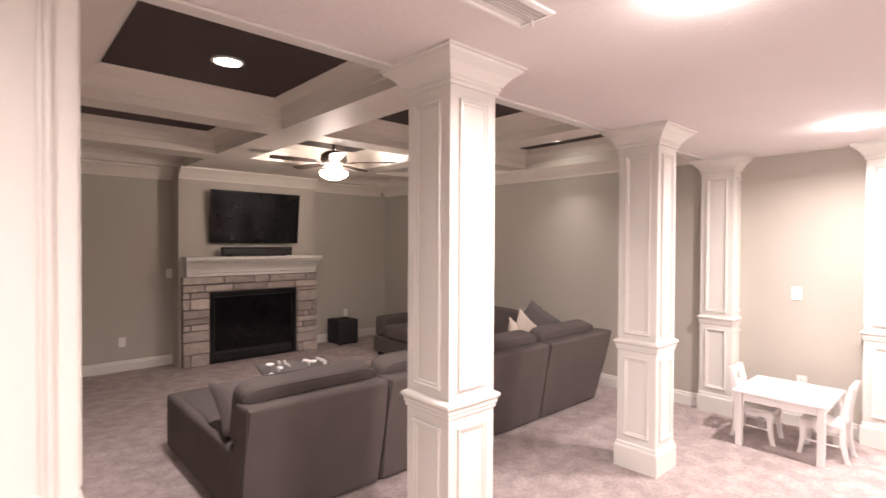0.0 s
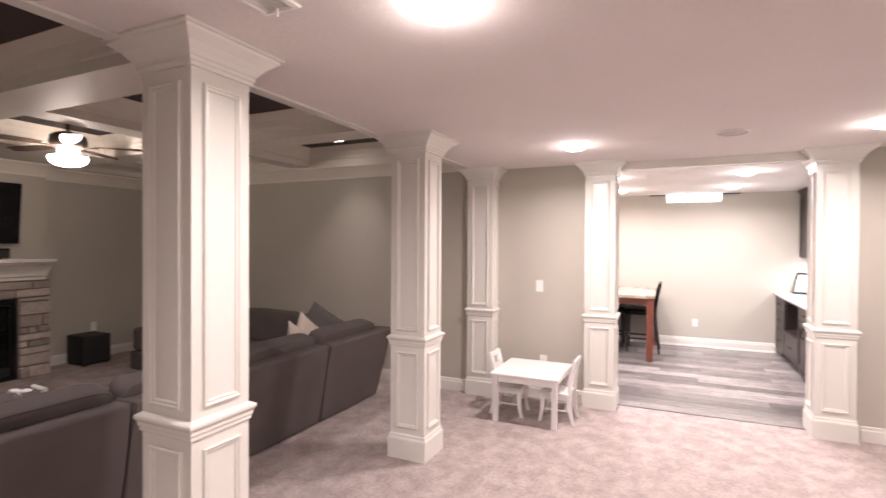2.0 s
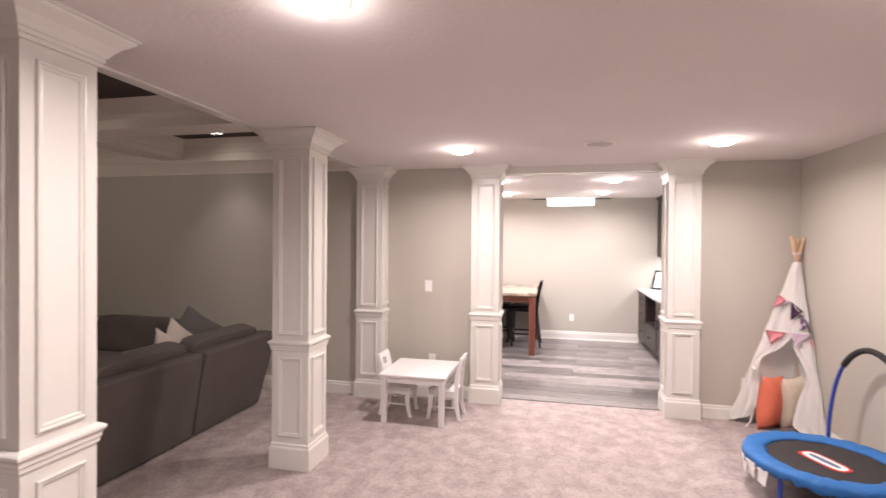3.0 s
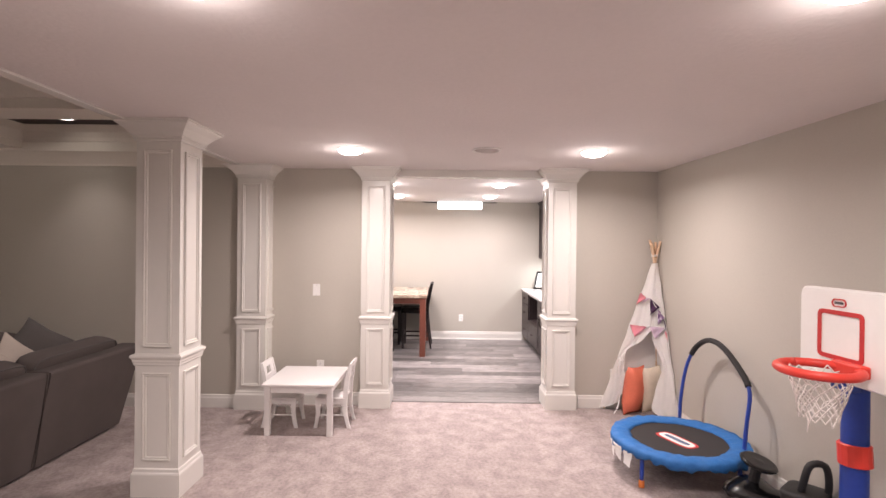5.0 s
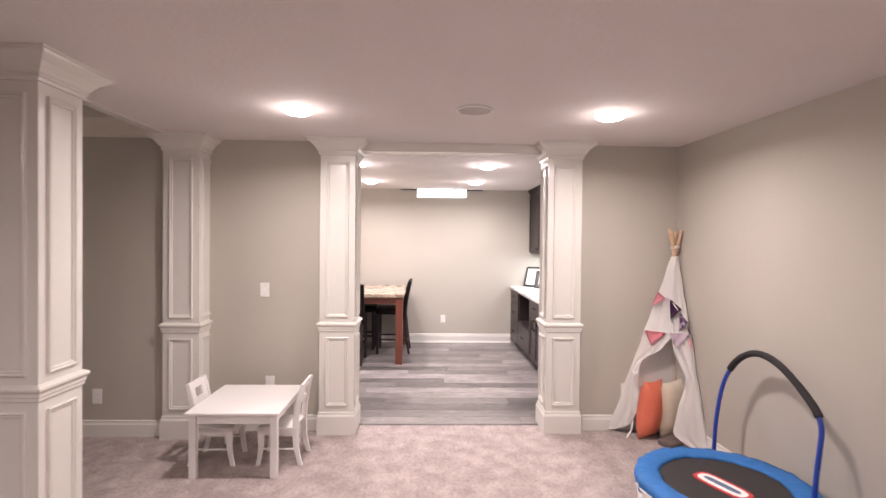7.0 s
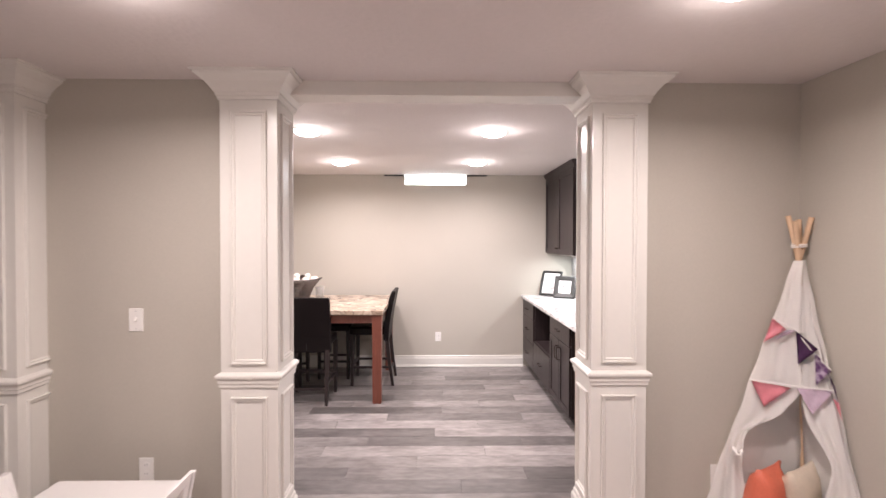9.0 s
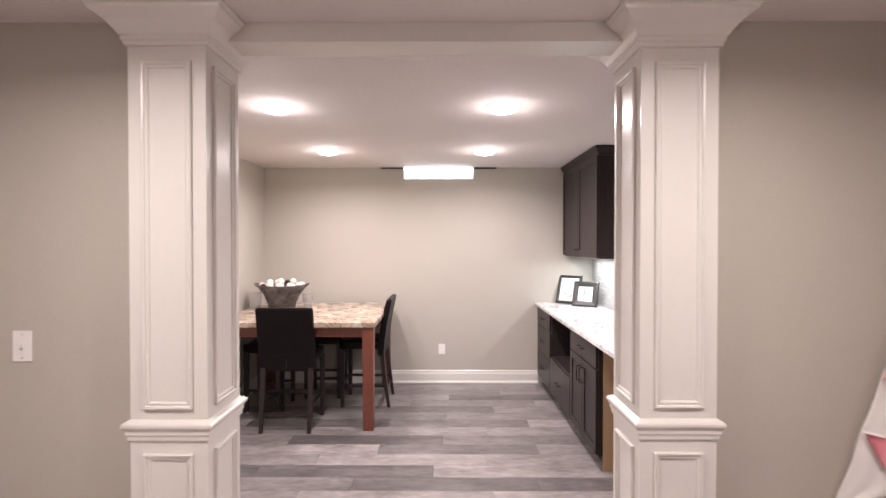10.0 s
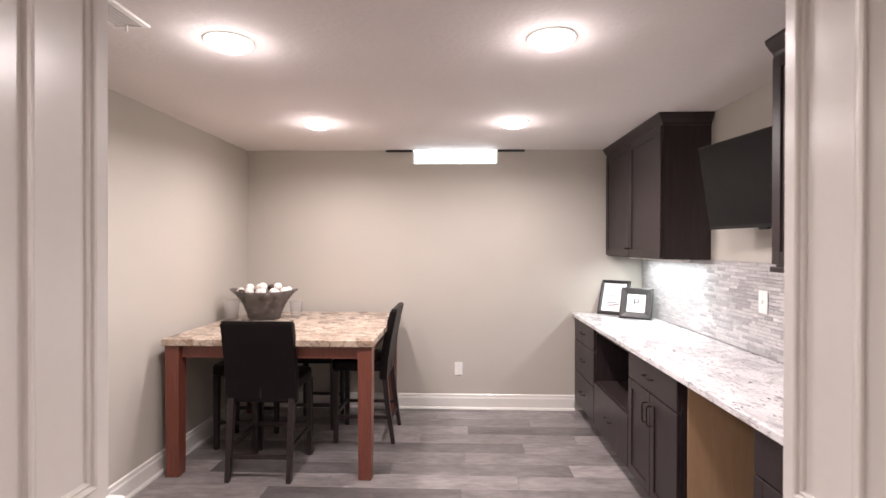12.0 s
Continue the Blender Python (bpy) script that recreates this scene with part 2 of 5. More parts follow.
M["pink"] = material("pink_cloth", (0.94, 0.40, 0.46), 0.9, 0.1, 200, 8, 0.2)
M["lilac"] = material("lilac_cloth", (0.74, 0.60, 0.70), 0.9, 0.15, 200, 20, 0.2)
M["floral"] = material("purple_floral_cloth", (0.66, 0.55, 0.68), 0.9, 0, 60, 45, 0.1, second=(0.22, 0.10, 0.26), contrast=0.14)
M["purple"] = material("dark_purple_cloth", (0.09, 0.035, 0.10), 0.9, 0.2, 200, 8, 0.2)
M["pale_wood"] = material("pale_pine_pole", (0.66, 0.46, 0.30), 0.6, 0.15, 40, 6, 0.05, stretch=(6, 6, 0.7))
M["steel"] = material("brushed_steel", (0.5, 0.5, 0.5), 0.3, 0.1, 80, 5, 0.0, metal=1.0)
M["paper"] = material("white_print_paper", (0.82, 0.80, 0.78), 0.8, 0.03)
M["logo_blue"] = material("slate_blue_print", (0.10, 0.15, 0.24), 0.7, 0.1)
M["ink"] = material("grey_print", (0.09, 0.085, 0.085), 0.8, 0.05)
M["frame_black"] = material("black_carved_frame", (0.02, 0.019, 0.018), 0.4, 0.3, 90, 8, 0.4)
M["screen"] = material("black_screen", (0.006, 0.006, 0.007), 0.10, 0.1, 30, 4, 0.0, spec=0.22, rough_var=0.01)
M["grille"] = material("pale_speaker_grille", (0.55, 0.51, 0.49), 0.8, 0.15, 500, 4, 0.6)
M["smoke_glass"] = glass_material("smoked_glass", (0.10, 0.085, 0.08), 0.06, 0.62)
M["clear_glass"] = glass_material("clear_glass", (0.42, 0.40, 0.38), 0.04, 0.22)
M["ball"] = material("pale_woven_ball", (0.75, 0.70, 0.64), 0.8, 0.3, 60, 12, 0.5)


# ---- mesh helpers ----
def part(name, bm, mat, parent=None, label="", smooth=False):
    me = bpy.data.meshes.new(name)
    bmesh.ops.recalc_face_normals(bm, faces=bm.faces)
    if smooth:
        for f in bm.faces:
            f.smooth = True
    bm.to_mesh(me)
    bm.free()
    me.materials.append(mat)
    ob = new(name, me)
    if parent:
        ob.parent = parent
    if label:
        tagged(ob, label)
    return ob


def thing(name, label, category, m=None, group=""):
    ob = new(name)
    ob.empty_display_size = 0.1
    if m is not None:
        ob.matrix_basis = m
    return tagged(ob, label, category, group)


def structure(ob, label):
    return tagged(ob, label, kind="structure")


def box(x0, y0, z0, x1, y1, z1, bevel=0.0, seg=2, bm=None):
    """A box between two corners, with rounded edges."""
    tmp = bmesh.new()
    bmesh.ops.create_cube(tmp, size=1)
    for v in tmp.verts:
        v.co = Vector((x0 + (v.co.x + 0.5) * (x1 - x0), y0 + (v.co.y + 0.5) * (y1 - y0), z0 + (v.co.z + 0.5) * (z1 - z0)))
    if bevel:
        bmesh.ops.bevel(tmp, geom=tmp.edges[:], offset=bevel, segments=seg, profile=0.5, affect="EDGES")
    if bm is None:
        return tmp
    merge(bm, tmp)
    return bm


def merge(bm, other, m=None):
    """Add another bmesh, and free it."""
    if m is not None:
        other.transform(m)
    me = bpy.data.meshes.new("tmp")
    other.to_mesh(me)
    other.free()
    bm.from_mesh(me)
    bpy.data.meshes.remove(me)
    return bm


def moved(bm, m):
    bm.transform(m)
    return bm


def loft(rings, closed=True, caps=True):
    """A skin over rings of equally many points."""
    bm = bmesh.new()
    vs = [[bm.verts.new(p) for p in r] for r in rings]
    n = len(vs[0])
    for a, b in zip(vs, vs[1:]):
        for i in range(n if closed else n - 1):
            j = (i + 1) % n
            bm.faces.new((a[i], a[j], b[j], b[i]))
    if caps and closed:
        bm.faces.new(vs[0][::-1])
        bm.faces.new(vs[-1])
    return bm


def square_rings(profile, half_y=None):
    """Square rings for a profile of (half width, z)."""
    return [[(-w, -w, z), (w, -w, z), (w, w, z), (-w, w, z)] for w, z in profile]


def lathe(profile, n=24):
    return loft([[(r * math.cos(2 * math.pi * i / n), r * math.sin(2 * math.pi * i / n), z) for i in range(n)] for r, z in profile])


def tube(points, r, n=10, caps=True):
    """A round tube along points; r may be a number or one for each point."""
    pts = [Vector(p) for p in points]
    rings, side = [], None
    for k, p in enumerate(pts):
        d = (pts[min(k + 1, len(pts) - 1)] - pts[max(k - 1, 0)]).normalized()
        if side is None:
            side = d.orthogonal().normalized()
        else:
            side = (side - d * side.dot(d)).normalized()
        up = d.cross(side)
        rad = r[k] if isinstance(r, (list, tuple)) else r
        rings.append([p + rad * (side * math.cos(2 * math.pi * i / n) + up * math.sin(2 * math.pi * i / n)) for i in range(n)])
    return loft(rings, caps=caps)


def frame_ring(w, h, profile, m=None):
    """A mitred rectangular frame in the xz plane; profile: (inset, out) pairs, out along -y."""
    bm = bmesh.new()
    rows = []
    for inset, out in profile:
        a, b = w / 2 - inset, h / 2 - inset
        rows.append([bm.verts.new(p) for p in ((-a, -out, -b), (a, -out, -b), (a, -out, b), (-a, -out, b))])
    for r0, r1 in zip(rows, rows[1:]):
        for i in range(4):
            j = (i + 1) % 4
            bm.faces.new((r0[i], r0[j], r1[j], r1[i]))
    if m is not None:
        bm.transform(m)
    return bm


def cushion(x0, y0, z0, x1, y1, z1, puff=0.5, cuts=6, noise_amp=0.006, seed=0.0):
    """A stuffed cushion: a box blown up to a soft shape."""
    bm = bmesh.new()
    bmesh.ops.create_cube(bm, size=2)
    bmesh.ops.subdivide_edges(bm, edges=bm.edges[:], cuts=cuts, use_grid_fill=True)
    c = Vector(((x0 + x1) / 2, (y0 + y1) / 2, (z0 + z1) / 2))
    s = Vector(((x1 - x0) / 2, (y1 - y0) / 2, (z1 - z0) / 2))
    p = 2 + 8 * (1 - puff)
    for v in bm.verts:
        q = v.co
        length = (abs(q.x) ** p + abs(q.y) ** p + abs(q.z) ** p) ** (1 / p)
        q = q / length
        co = c + Vector((q.x * s.x, q.y * s.y, q.z * s.z))
        co += noise.noise_vector(co * 5 + Vector((seed, seed, seed))) * noise_amp
        v.co = co
    return bm


def slab(name, x0, y0, z0, x1, y1, z1, mat, label, bevel=0.0):
    return structure(part(name, box(x0, y0, z0, x1, y1, z1, bevel), mat), label)


# ---- structure ----
WX, WB = 6.65, 6.80          # play-room face and bar face of the dividing wall
SY = -2.57                   # south wall
BX, BN, BS = 10.335, 1.42, -2.28
FX, FN, FW = 6.52, 7.05, 0.55
HALL_Y = 1.745               # edge of the low ceiling
WEST = -1.6
slab("floor", WEST, SY - 0.3, -0.1, WB - 0.02, FN, 0.0, M["carpet"], "mauve grey cut-pile carpet floor")
slab("floor_bar_base", WB - 0.02, BS, -0.1, BX, BN, -0.006, M["subfloor"], "dark floor under the grey vinyl planks")
SKEW = 0.046                 # the south wall runs slightly askew
sw = box(WEST - 0.12, SY - 0.14, 0, WX + 0.14, SY, 2.9)
for v in sw.verts:
    v.co.y += (v.co.x - 4.4) * SKEW
structure(part("wall_south", sw, M["wall"]), "greige painted wall of the play area")
# Three unseen walls, added to close the rooms on the west side.
slab("wall_unseen_west", WEST - 0.12, SY - 0.28, 0, WEST, HALL_Y, 2.9, M["wall"], "unseen greige wall added to close the play area")
slab("wall_unseen_family", FW - 0.12, HALL_Y, 0, FW, FN, 2.9, M["wall"], "unseen greige wall added to close the family room")
slab("wall_unseen_return", WEST, HALL_Y, 0, FW - 0.12, HALL_Y + 0.12, 2.9, M["wall"], "unseen greige wall added between the two closing walls")
slab("wall_family_north", FW - 0.12, FN, 0, FX + 0.14, FN + 0.12, 2.9, M["wall"], "greige painted wall behind the fireplace")
slab("wall_family_east", FX, 1.75, 0, FX + 0.14, FN, 2.9, M["wall"], "greige painted wall behind the sofa")
slab("wall_divider_north", WX, 0.40, 0, WB, 1.75, 2.9, M["wall"], "greige painted wall with a light switch")
slab("wall_divider_south", WX, SY, 0, WB, -1.50, 2.9, M["wall"], "greige painted wall beside the tent")
slab("wall_bar_east_low", BX, BS, 0, BX + 0.14, BN, 2.29, M["wall"], "unseen greige wall added to close the play area of the bar room")
slab("wall_bar_east_a", BX, -0.15, 2.29, BX + 0.14, BN, 2.9, M["wall"], "greige painted wall beside the window")
slab("wall_bar_east_b", BX, BS, 2.29, BX + 0.14, -0.94, 2.9, M["wall"], "greige painted wall beside the window")
slab("wall_bar_north", WB, BN, 0, BX + 0.14, BN + 0.12, 2.9, M["wall"], "greige painted side wall of the bar room")
slab("wall_bar_south", WB, BS - 0.12, 0, BX + 0.14, BS, 2.9, M["wall"], "greige painted wall behind the bar")
slab("ceiling", WEST, SY - 0.28, CEIL, WX, HALL_Y, CEIL + 0.12, M["ceiling"], "white textured low ceiling over the play area")
slab("ceiling_bar", WB, BS, BARCEIL, BX, BN, BARCEIL + 0.12, M["ceiling"], "white textured ceiling of the bar room")
slab("trim_header", WX + 0.002, -1.50, 2.345, WB - 0.002, 0.40, 2.9, M["trim"], "white painted header over the opening")
slab("trim_fascia", FW, HALL_Y, CEIL + 0.002, FX, HALL_Y + 0.02, TRAYZ, M["coffer"], "cream painted edge of the low ceiling")
slab("trim_edge", FW, HALL_Y - 0.05, CEIL - 0.014, FX, HALL_Y + 0.026, CEIL - 0.0005, M["trim"], "pale painted lip along the low ceiling edge", 0.003)
# Unseen lid over all ceilings, added to keep sky light out.
slab("roof_unseen_lid", WEST - 0.12, SY - 0.45, 2.9, BX + 0.14, FN + 0.12, 3.0, M["wall"], "unseen slab added above the ceilings to shut out the sky")
w1 = structure(part("window_1", box(BX + 0.05, -0.94, 2.29, BX + 0.06, -0.15, 2.47, 0), M["window"]), "bright narrow frosted basement window")
part("window_frame", merge(frame_ring(0.79, 0.18, [(0, 0), (0, 0.02), (0.012, 0.02), (0.012, 0)], pose(BX + 0.05, -0.545, 2.38, 0, 0, -90)), bmesh.new()), M["white_plastic"], w1)
# Black strips stand in for the shade in the ceiling slot beside the window.
slab("trim_window_gap_a", BX - 0.03, -1.19, 2.402, BX - 0.002, -0.942, BARCEIL - 0.002, M["black_matt"], "thin black strip for the shaded ceiling slot by the window")
slab("trim_window_gap_b", BX - 0.03, -0.148, 2.402, BX - 0.002, 0.10, BARCEIL - 0.002, M["black_matt"], "thin black strip for the shaded ceiling slot by the window")


def baseboard(x0, y0, x1, y1, nx, ny, h=0.13, shoe=False):
    """A baseboard along a wall; (nx, ny) points into the room."""
    prof = [(0, 0), (0.016, 0), (0.016, h * 0.72), (0.011, h * 0.82), (0.010, h * 0.95), (0.004, h), (0, h)]
    if shoe:
        prof[1:2] = [(0.032, 0), (0.031, 0.01), (0.026, 0.018), (0.016, 0.022)]
    rings = [[(x + nx * d, y + ny * d, z) for d, z in prof] for x, y in ((x0, y0), (x1, y1))]
    ob = part("baseboard", loft(rings), M["trim"])
    structure(ob, "white painted baseboard")


baseboard(WX, 0.57, WX, 1.43, -1, 0)
baseboard(WX, SY + (WX - 4.4) * SKEW, WX, -1.67, -1, 0)
baseboard(WEST, SY + (WEST - 4.4) * SKEW, WX - 0.016, SY + (WX - 4.416) * SKEW, 0, 1)
baseboard(FX, 1.78, FX, FN, -1, 0)
baseboard(FW, FN, 3.13, FN, 0, -1)
baseboard(5.02, FN, FX - 0.016, FN, 0, -1)
baseboard(BX, BN - 0.032, BX, -1.66, -1, 0, 0.14, True)
baseboard(WB, BN, BX, BN, 0, -1, 0.14, True)

# coffered ceiling of the family room: beams between the trays
XC = [(1.78, 3.175), (3.55, 4.95), (5.25, 6.42)]
YC = [(HALL_Y + 0.02, 3.865), (4.13, 5.53), (5.92, 6.80)]
NO_TRAY = (1, 2)             # the bay over the chimney breast is plain
slab("ceiling_tray", FW, HALL_Y, TRAYZ, FX, FN, TRAYZ + 0.1, M["tray"], "dark brown painted tray panels of the coffered ceiling")
beam = bmesh.new()
xs = [FW] + [v for c in XC for v in c] + [FX]
for a, b in zip(xs[0::2], xs[1::2]):
    box(a, HALL_Y + 0.02, BEAMZ, b, FN, TRAYZ - 0.001, 0, bm=beam)
for i, (x0, x1) in enumerate(XC):
    ys = [v for k, c in enumerate(YC) if (i, k) != NO_TRAY for v in c][1:] + [FN]
    for a, b in zip(ys[0::2], ys[1::2]):
        box(x0, a, BEAMZ + 0.0005, x1, b, TRAYZ - 0.0015, 0, bm=beam)
structure(part("ceiling_beams", beam, M["coffer"]), "cream painted beams of the coffered ceiling")
for i, (x0, x1) in enumerate(XC):
    for k, (y0, y1) in enumerate(YC):
        if (i, k) != NO_TRAY:
            cove = frame_ring(x1 - x0, y1 - y0, [(0.0, 0.15), (0.012, 0.145), (0.02, 0.11), (0.045, 0.06), (0.09, 0.025), (0.115, 0.004)], pose((x0 + x1) / 2, (y0 + y1) / 2, TRAYZ, 90, 0, 0))
            structure(part("trim_cove", cove, M["coffer"]), "cream crown moulding inside a ceiling tray")


def crown(x0, y0, x1, y1, nx, ny, z=BEAMZ, drop=0.15, out=0.12):
    prof = [(0, -drop), (0.014, -drop), (0.018, -drop + 0.02), (0.03, -drop + 0.035), (out * 0.55, -drop * 0.45), (out * 0.85, -0.03), (out, -0.022), (out, 0), (0, 0)]
    rings = [[(x + nx * d, y + ny * d, z + h) for d, h in prof] for x, y in ((x0, y0), (x1, y1))]
    structure(part("trim_crown", loft(rings), M["coffer"]), "cream crown moulding along the wall")


crown(FX, HALL_Y + 0.05, FX, FN, -1, 0)
crown(FW, FN, 3.12, FN, 0, -1)
crown(5.0, FN, FX - 0.12, FN, 0, -1)
crown(3.12, 6.76, 5.0, 6.76, 0, -1)


# ---- columns ----
def column(x, y):
    col = thing("column", "square white panelled column with crown and belt moulding", "column", pose(x, y, 0), "white panelled columns")
    part("shaft", loft(square_rings([(0.142, 0.1), (0.142, 2.36)])), M["trim"], col)
    part("base", loft(square_rings([(0.158, 0), (0.158, 0.145), (0.154, 0.155), (0.150, 0.16), (0.148, 0.178), (0.143, 0.185)])), M["trim"], col)
    part("belt", loft(square_rings([(0.143, 0.845), (0.150, 0.85), (0.150, 0.866), (0.155, 0.870), (0.155, 0.884), (0.158, 0.89), (0.166, 0.9), (0.166, 0.91), (0.160, 0.916), (0.143, 0.925)])), M["trim"], col)
    part("crown", loft(square_rings([(0.143, 2.288), (0.152, 2.29), (0.154, 2.304), (0.16, 2.308), (0.16, 2.322), (0.166, 2.326), (0.176, 2.342), (0.196, 2.366), (0.222, 2.386), (0.232, 2.394), (0.235, 2.404), (0.246, 2.407), (0.246, CEIL - 0.001)])), M["trim"], col)
    prof = [(0.0, 0.0), (0.0, 0.011), (0.004, 0.014), (0.010, 0.012), (0.013, 0.006), (0.019, 0.008), (0.024, 0.005), (0.026, 0.0)]
    for k in range(4):
        for z0, z1 in ((0.235, 0.80), (0.965, 2.235)):
            part("panel_moulding", frame_ring(0.182, z1 - z0, prof, pose(0, 0, 0, 0, 0, 90 * k) @ pose(0, -0.142, (z0 + z1) / 2)), M["trim"], col)
    return col


for cx, cy in ((1.385, 1.56), (2.955, 1.56), (4.885, 1.54), (6.60, 1.61), (6.695, 0.395), (6.715, -1.48)):
    column(cx, cy)


# ---- ceiling fixtures ----
def flush_light(x, y, z, group):
    t = thing("ceiling_light", "round white flush ceiling light, switched on", "ceiling light", pose(x, y, z), group)
    part("ring", lathe([(0.108, -0.0005), (0.107, -0.002), (0.101, -0.0035), (0.094, -0.004)], 32), M["white_plastic"], t)
    part("lens", lathe([(0.100, -0.003), (0.094, -0.016), (0.074, -0.030), (0.045, -0.038), (0.006, -0.041)], 32), M["lens"], t, "glowing white lens", True)


for lx, ly in HALL_LAMPS:
    flush_light(lx, ly, CEIL, "play area ceiling lights")
for lx, ly in BAR_LAMPS:
    flush_light(lx, ly, BARCEIL, "bar room ceiling lights")
for lx, ly, watts, spread in CANS:
    t = thing("recessed_light", "recessed round downlight in the dark ceiling tray", "downlight", pose(lx, ly, TRAYZ), "tray downlights")
    part("ring", lathe([(0.10, -0.001), (0.10, -0.008), (0.082, -0.012), (0.078, -0.004)], 32), M["white_plastic"], t)
    part("lens", lathe([(0.078, -0.004), (0.05, -0.007), (0.004, -0.008)], 32), M["lens"], t, "glowing lens")
sp = thing("ceiling_speaker", "round white flush ceiling speaker grille", "speaker", pose(5.58, -0.63, CEIL))
part("ring", lathe([(0.115, -0.001), (0.115, -0.008), (0.104, -0.010), (0.102, -0.004)], 36), M["white_plastic"], sp)
part("grille", lathe([(0.102, -0.004), (0.06, -0.007), (0.004, -0.008)], 36), M["grille"], sp, "perforated pale grey grille")


def ceiling_vent(x, y, z, lx, ly):
    t = thing("ceiling_vent", "white metal ceiling air register with slats", "air vent", pose(x, y, z), "ceiling vents")
    part("backing", box(-lx / 2 + 0.02, -ly / 2 + 0.02, -0.004, lx / 2 - 0.02, ly / 2 - 0.02, -0.002), M["white_plastic"], t)
    part("frame", frame_ring(lx, ly, [(0, 0), (0.002, 0.008), (0.02, 0.012), (0.024, 0.003)], pose(0, 0, 0, 90, 0, 0)), M["white_plastic"], t)
    n = int((ly - 0.05) / 0.016)
    for i in range(n):
        s = part("slat", moved(box(-lx / 2 + 0.022, -0.006, -0.0008, lx / 2 - 0.022, 0.006, 0.0008), pose(0, -ly / 2 + 0.03 + i * 0.016, -0.007, 18, 0, 0)), M["white_plastic"], t)
    part("lever", box(lx / 2 - 0.035, -0.004, -0.035, lx / 2 - 0.027, 0.004, -0.008, 0.001), M["white_plastic"], t)


ceiling_vent(2.66, 0.98, CEIL, 0.34, 0.16)
ceiling_vent(7.50, 0.76, BARCEIL, 0.36, 0.16)

# ceiling fan
fan = thing("ceiling_fan", "dark bronze ceiling fan with a lit frosted bowl", "ceiling fan", pose(4.225, 4.84, 0))
part("canopy", lathe([(0.07, TRAYZ - 0.001), (0.068, TRAYZ - 0.03), (0.03, TRAYZ - 0.07), (0.016, TRAYZ - 0.075)]), M["bronze"], fan, smooth=True)
part("downrod", lathe([(0.013, TRAYZ - 0.07), (0.013, 2.60)], 12), M["bronze"], fan)
part("motor", lathe([(0.03, 2.63), (0.10, 2.615), (0.14, 2.585), (0.15, 2.53), (0.135, 2.49), (0.09, 2.472)]), M["blade"], fan, smooth=True)
part("light_collar", lathe([(0.10, 2.411), (0.125, 2.409), (0.125, 2.402), (0.10, 2.401)]), M["bronze"], fan)
part("bowl", lathe([(0.15, 2.40), (0.155, 2.385), (0.14, 2.35), (0.10, 2.322), (0.05, 2.308), (0.005, 2.305)]), M["fanlens"], fan, "glowing frosted glass bowl", True)
part("glass_collar", lathe([(0.06, 2.471), (0.075, 2.46), (0.08, 2.425), (0.075, 2.412)]), M["fan_uplight"], fan, "glowing glass collar", True)
for i in range(5):
    m = pose(0, 0, 2.49, 0, 0, 72 * i + 28)
    arm = part("blade_arm", moved(box(0.12, -0.02, -0.004, 0.24, 0.02, 0.004, 0.002), m), M["bronze"], fan)
    rings = [[(x, -w, 0), (x, w, 0.012), (x, w, 0.018), (x, -w, 0.006)] for x, w in ((0.21, 0.045), (0.3, 0.066), (0.5, 0.078), (0.64, 0.076), (0.69, 0.056), (0.705, 0.02))]
    part("blade", moved(loft(rings), m), M["blade"], fan)

# ---- family room ----
BRE = 6.75
slab("wall_breast", 3.12, BRE, 0, 5.00, FN, BEAMZ, M["wall"], "greige painted chimney breast above the fireplace")
fire = thing("fireplace", "stacked ledge-stone fireplace with white mantel and dark firebox", "fireplace", pose(0, 0, 0))
sur = bmesh.new()
box(3.15, 6.685, 0, 3.47, BRE - 0.002, 1.15, bm=sur)
box(4.67, 6.685, 0, 4.99, BRE - 0.002, 1.15, bm=sur)
box(3.47, 6.685, 0.945, 4.67, BRE - 0.002, 1.15, bm=sur)
part("surround", sur, M["mortar"], fire, "grey mortar bed")
fb = bmesh.new()
box(3.47, 6.70, 0.0, 4.67, 6.745, 0.945, bm=fb)
firebox = part("firebox", fb, M["black_matt"], fire, "black metal firebox face")
part("frame", frame_ring(1.19, 0.93, [(0, 0), (0, 0.02), (0.05, 0.02), (0.055, 0.006)], pose(4.07, 6.70, 0.472)), M["black"], firebox)
part("glass", box(3.54, 6.693, 0.16, 4.60, 6.697, 0.87), M["screen"], firebox, "dark glass pane")
for i in range(5):
    part("louvre", box(3.54, 6.683, 0.035 + i * 0.02, 4.60, 6.697, 0.045 + i * 0.02), M["black_matt"], firebox)
mprof = [(0.0, 1.155), (0.03, 1.155), (0.03, 1.19), (0.05, 1.20), (0.055, 1.235), (0.075, 1.27), (0.115, 1.315), (0.145, 1.34), (0.15, 1.365), (0.185, 1.37), (0.185, 1.41), (0, 1.41)]
mr = []
for d, z in mprof:
    e = d * 0.3
    mr.append([(3.20 - e, BRE - 0.001, z), (3.20 - e, 6.685 - d, z), (4.94 + e, 6.685 - d, z), (4.94 + e, BRE - 0.001, z)])
part("mantel", loft(mr), M["trim"], fire, "white moulded mantel shelf")
tv = thing("television", "large black flat television tilted on the wall", "television", pose(4.08, 6.66, 1.935, 6, 0, 0))
part("bezel", box(-0.61, -0.02, -0.35, 0.61, 0.03, 0.35, 0.008), M["black"], tv)
part("screen", box(-0.598, -0.0225, -0.335, 0.598, -0.0205, 0.338), M["screen"], tv)
part("wall_bracket", box(-0.2, 0.03, -0.15, 0.2, 0.088, 0.1), M["black_matt"], tv)
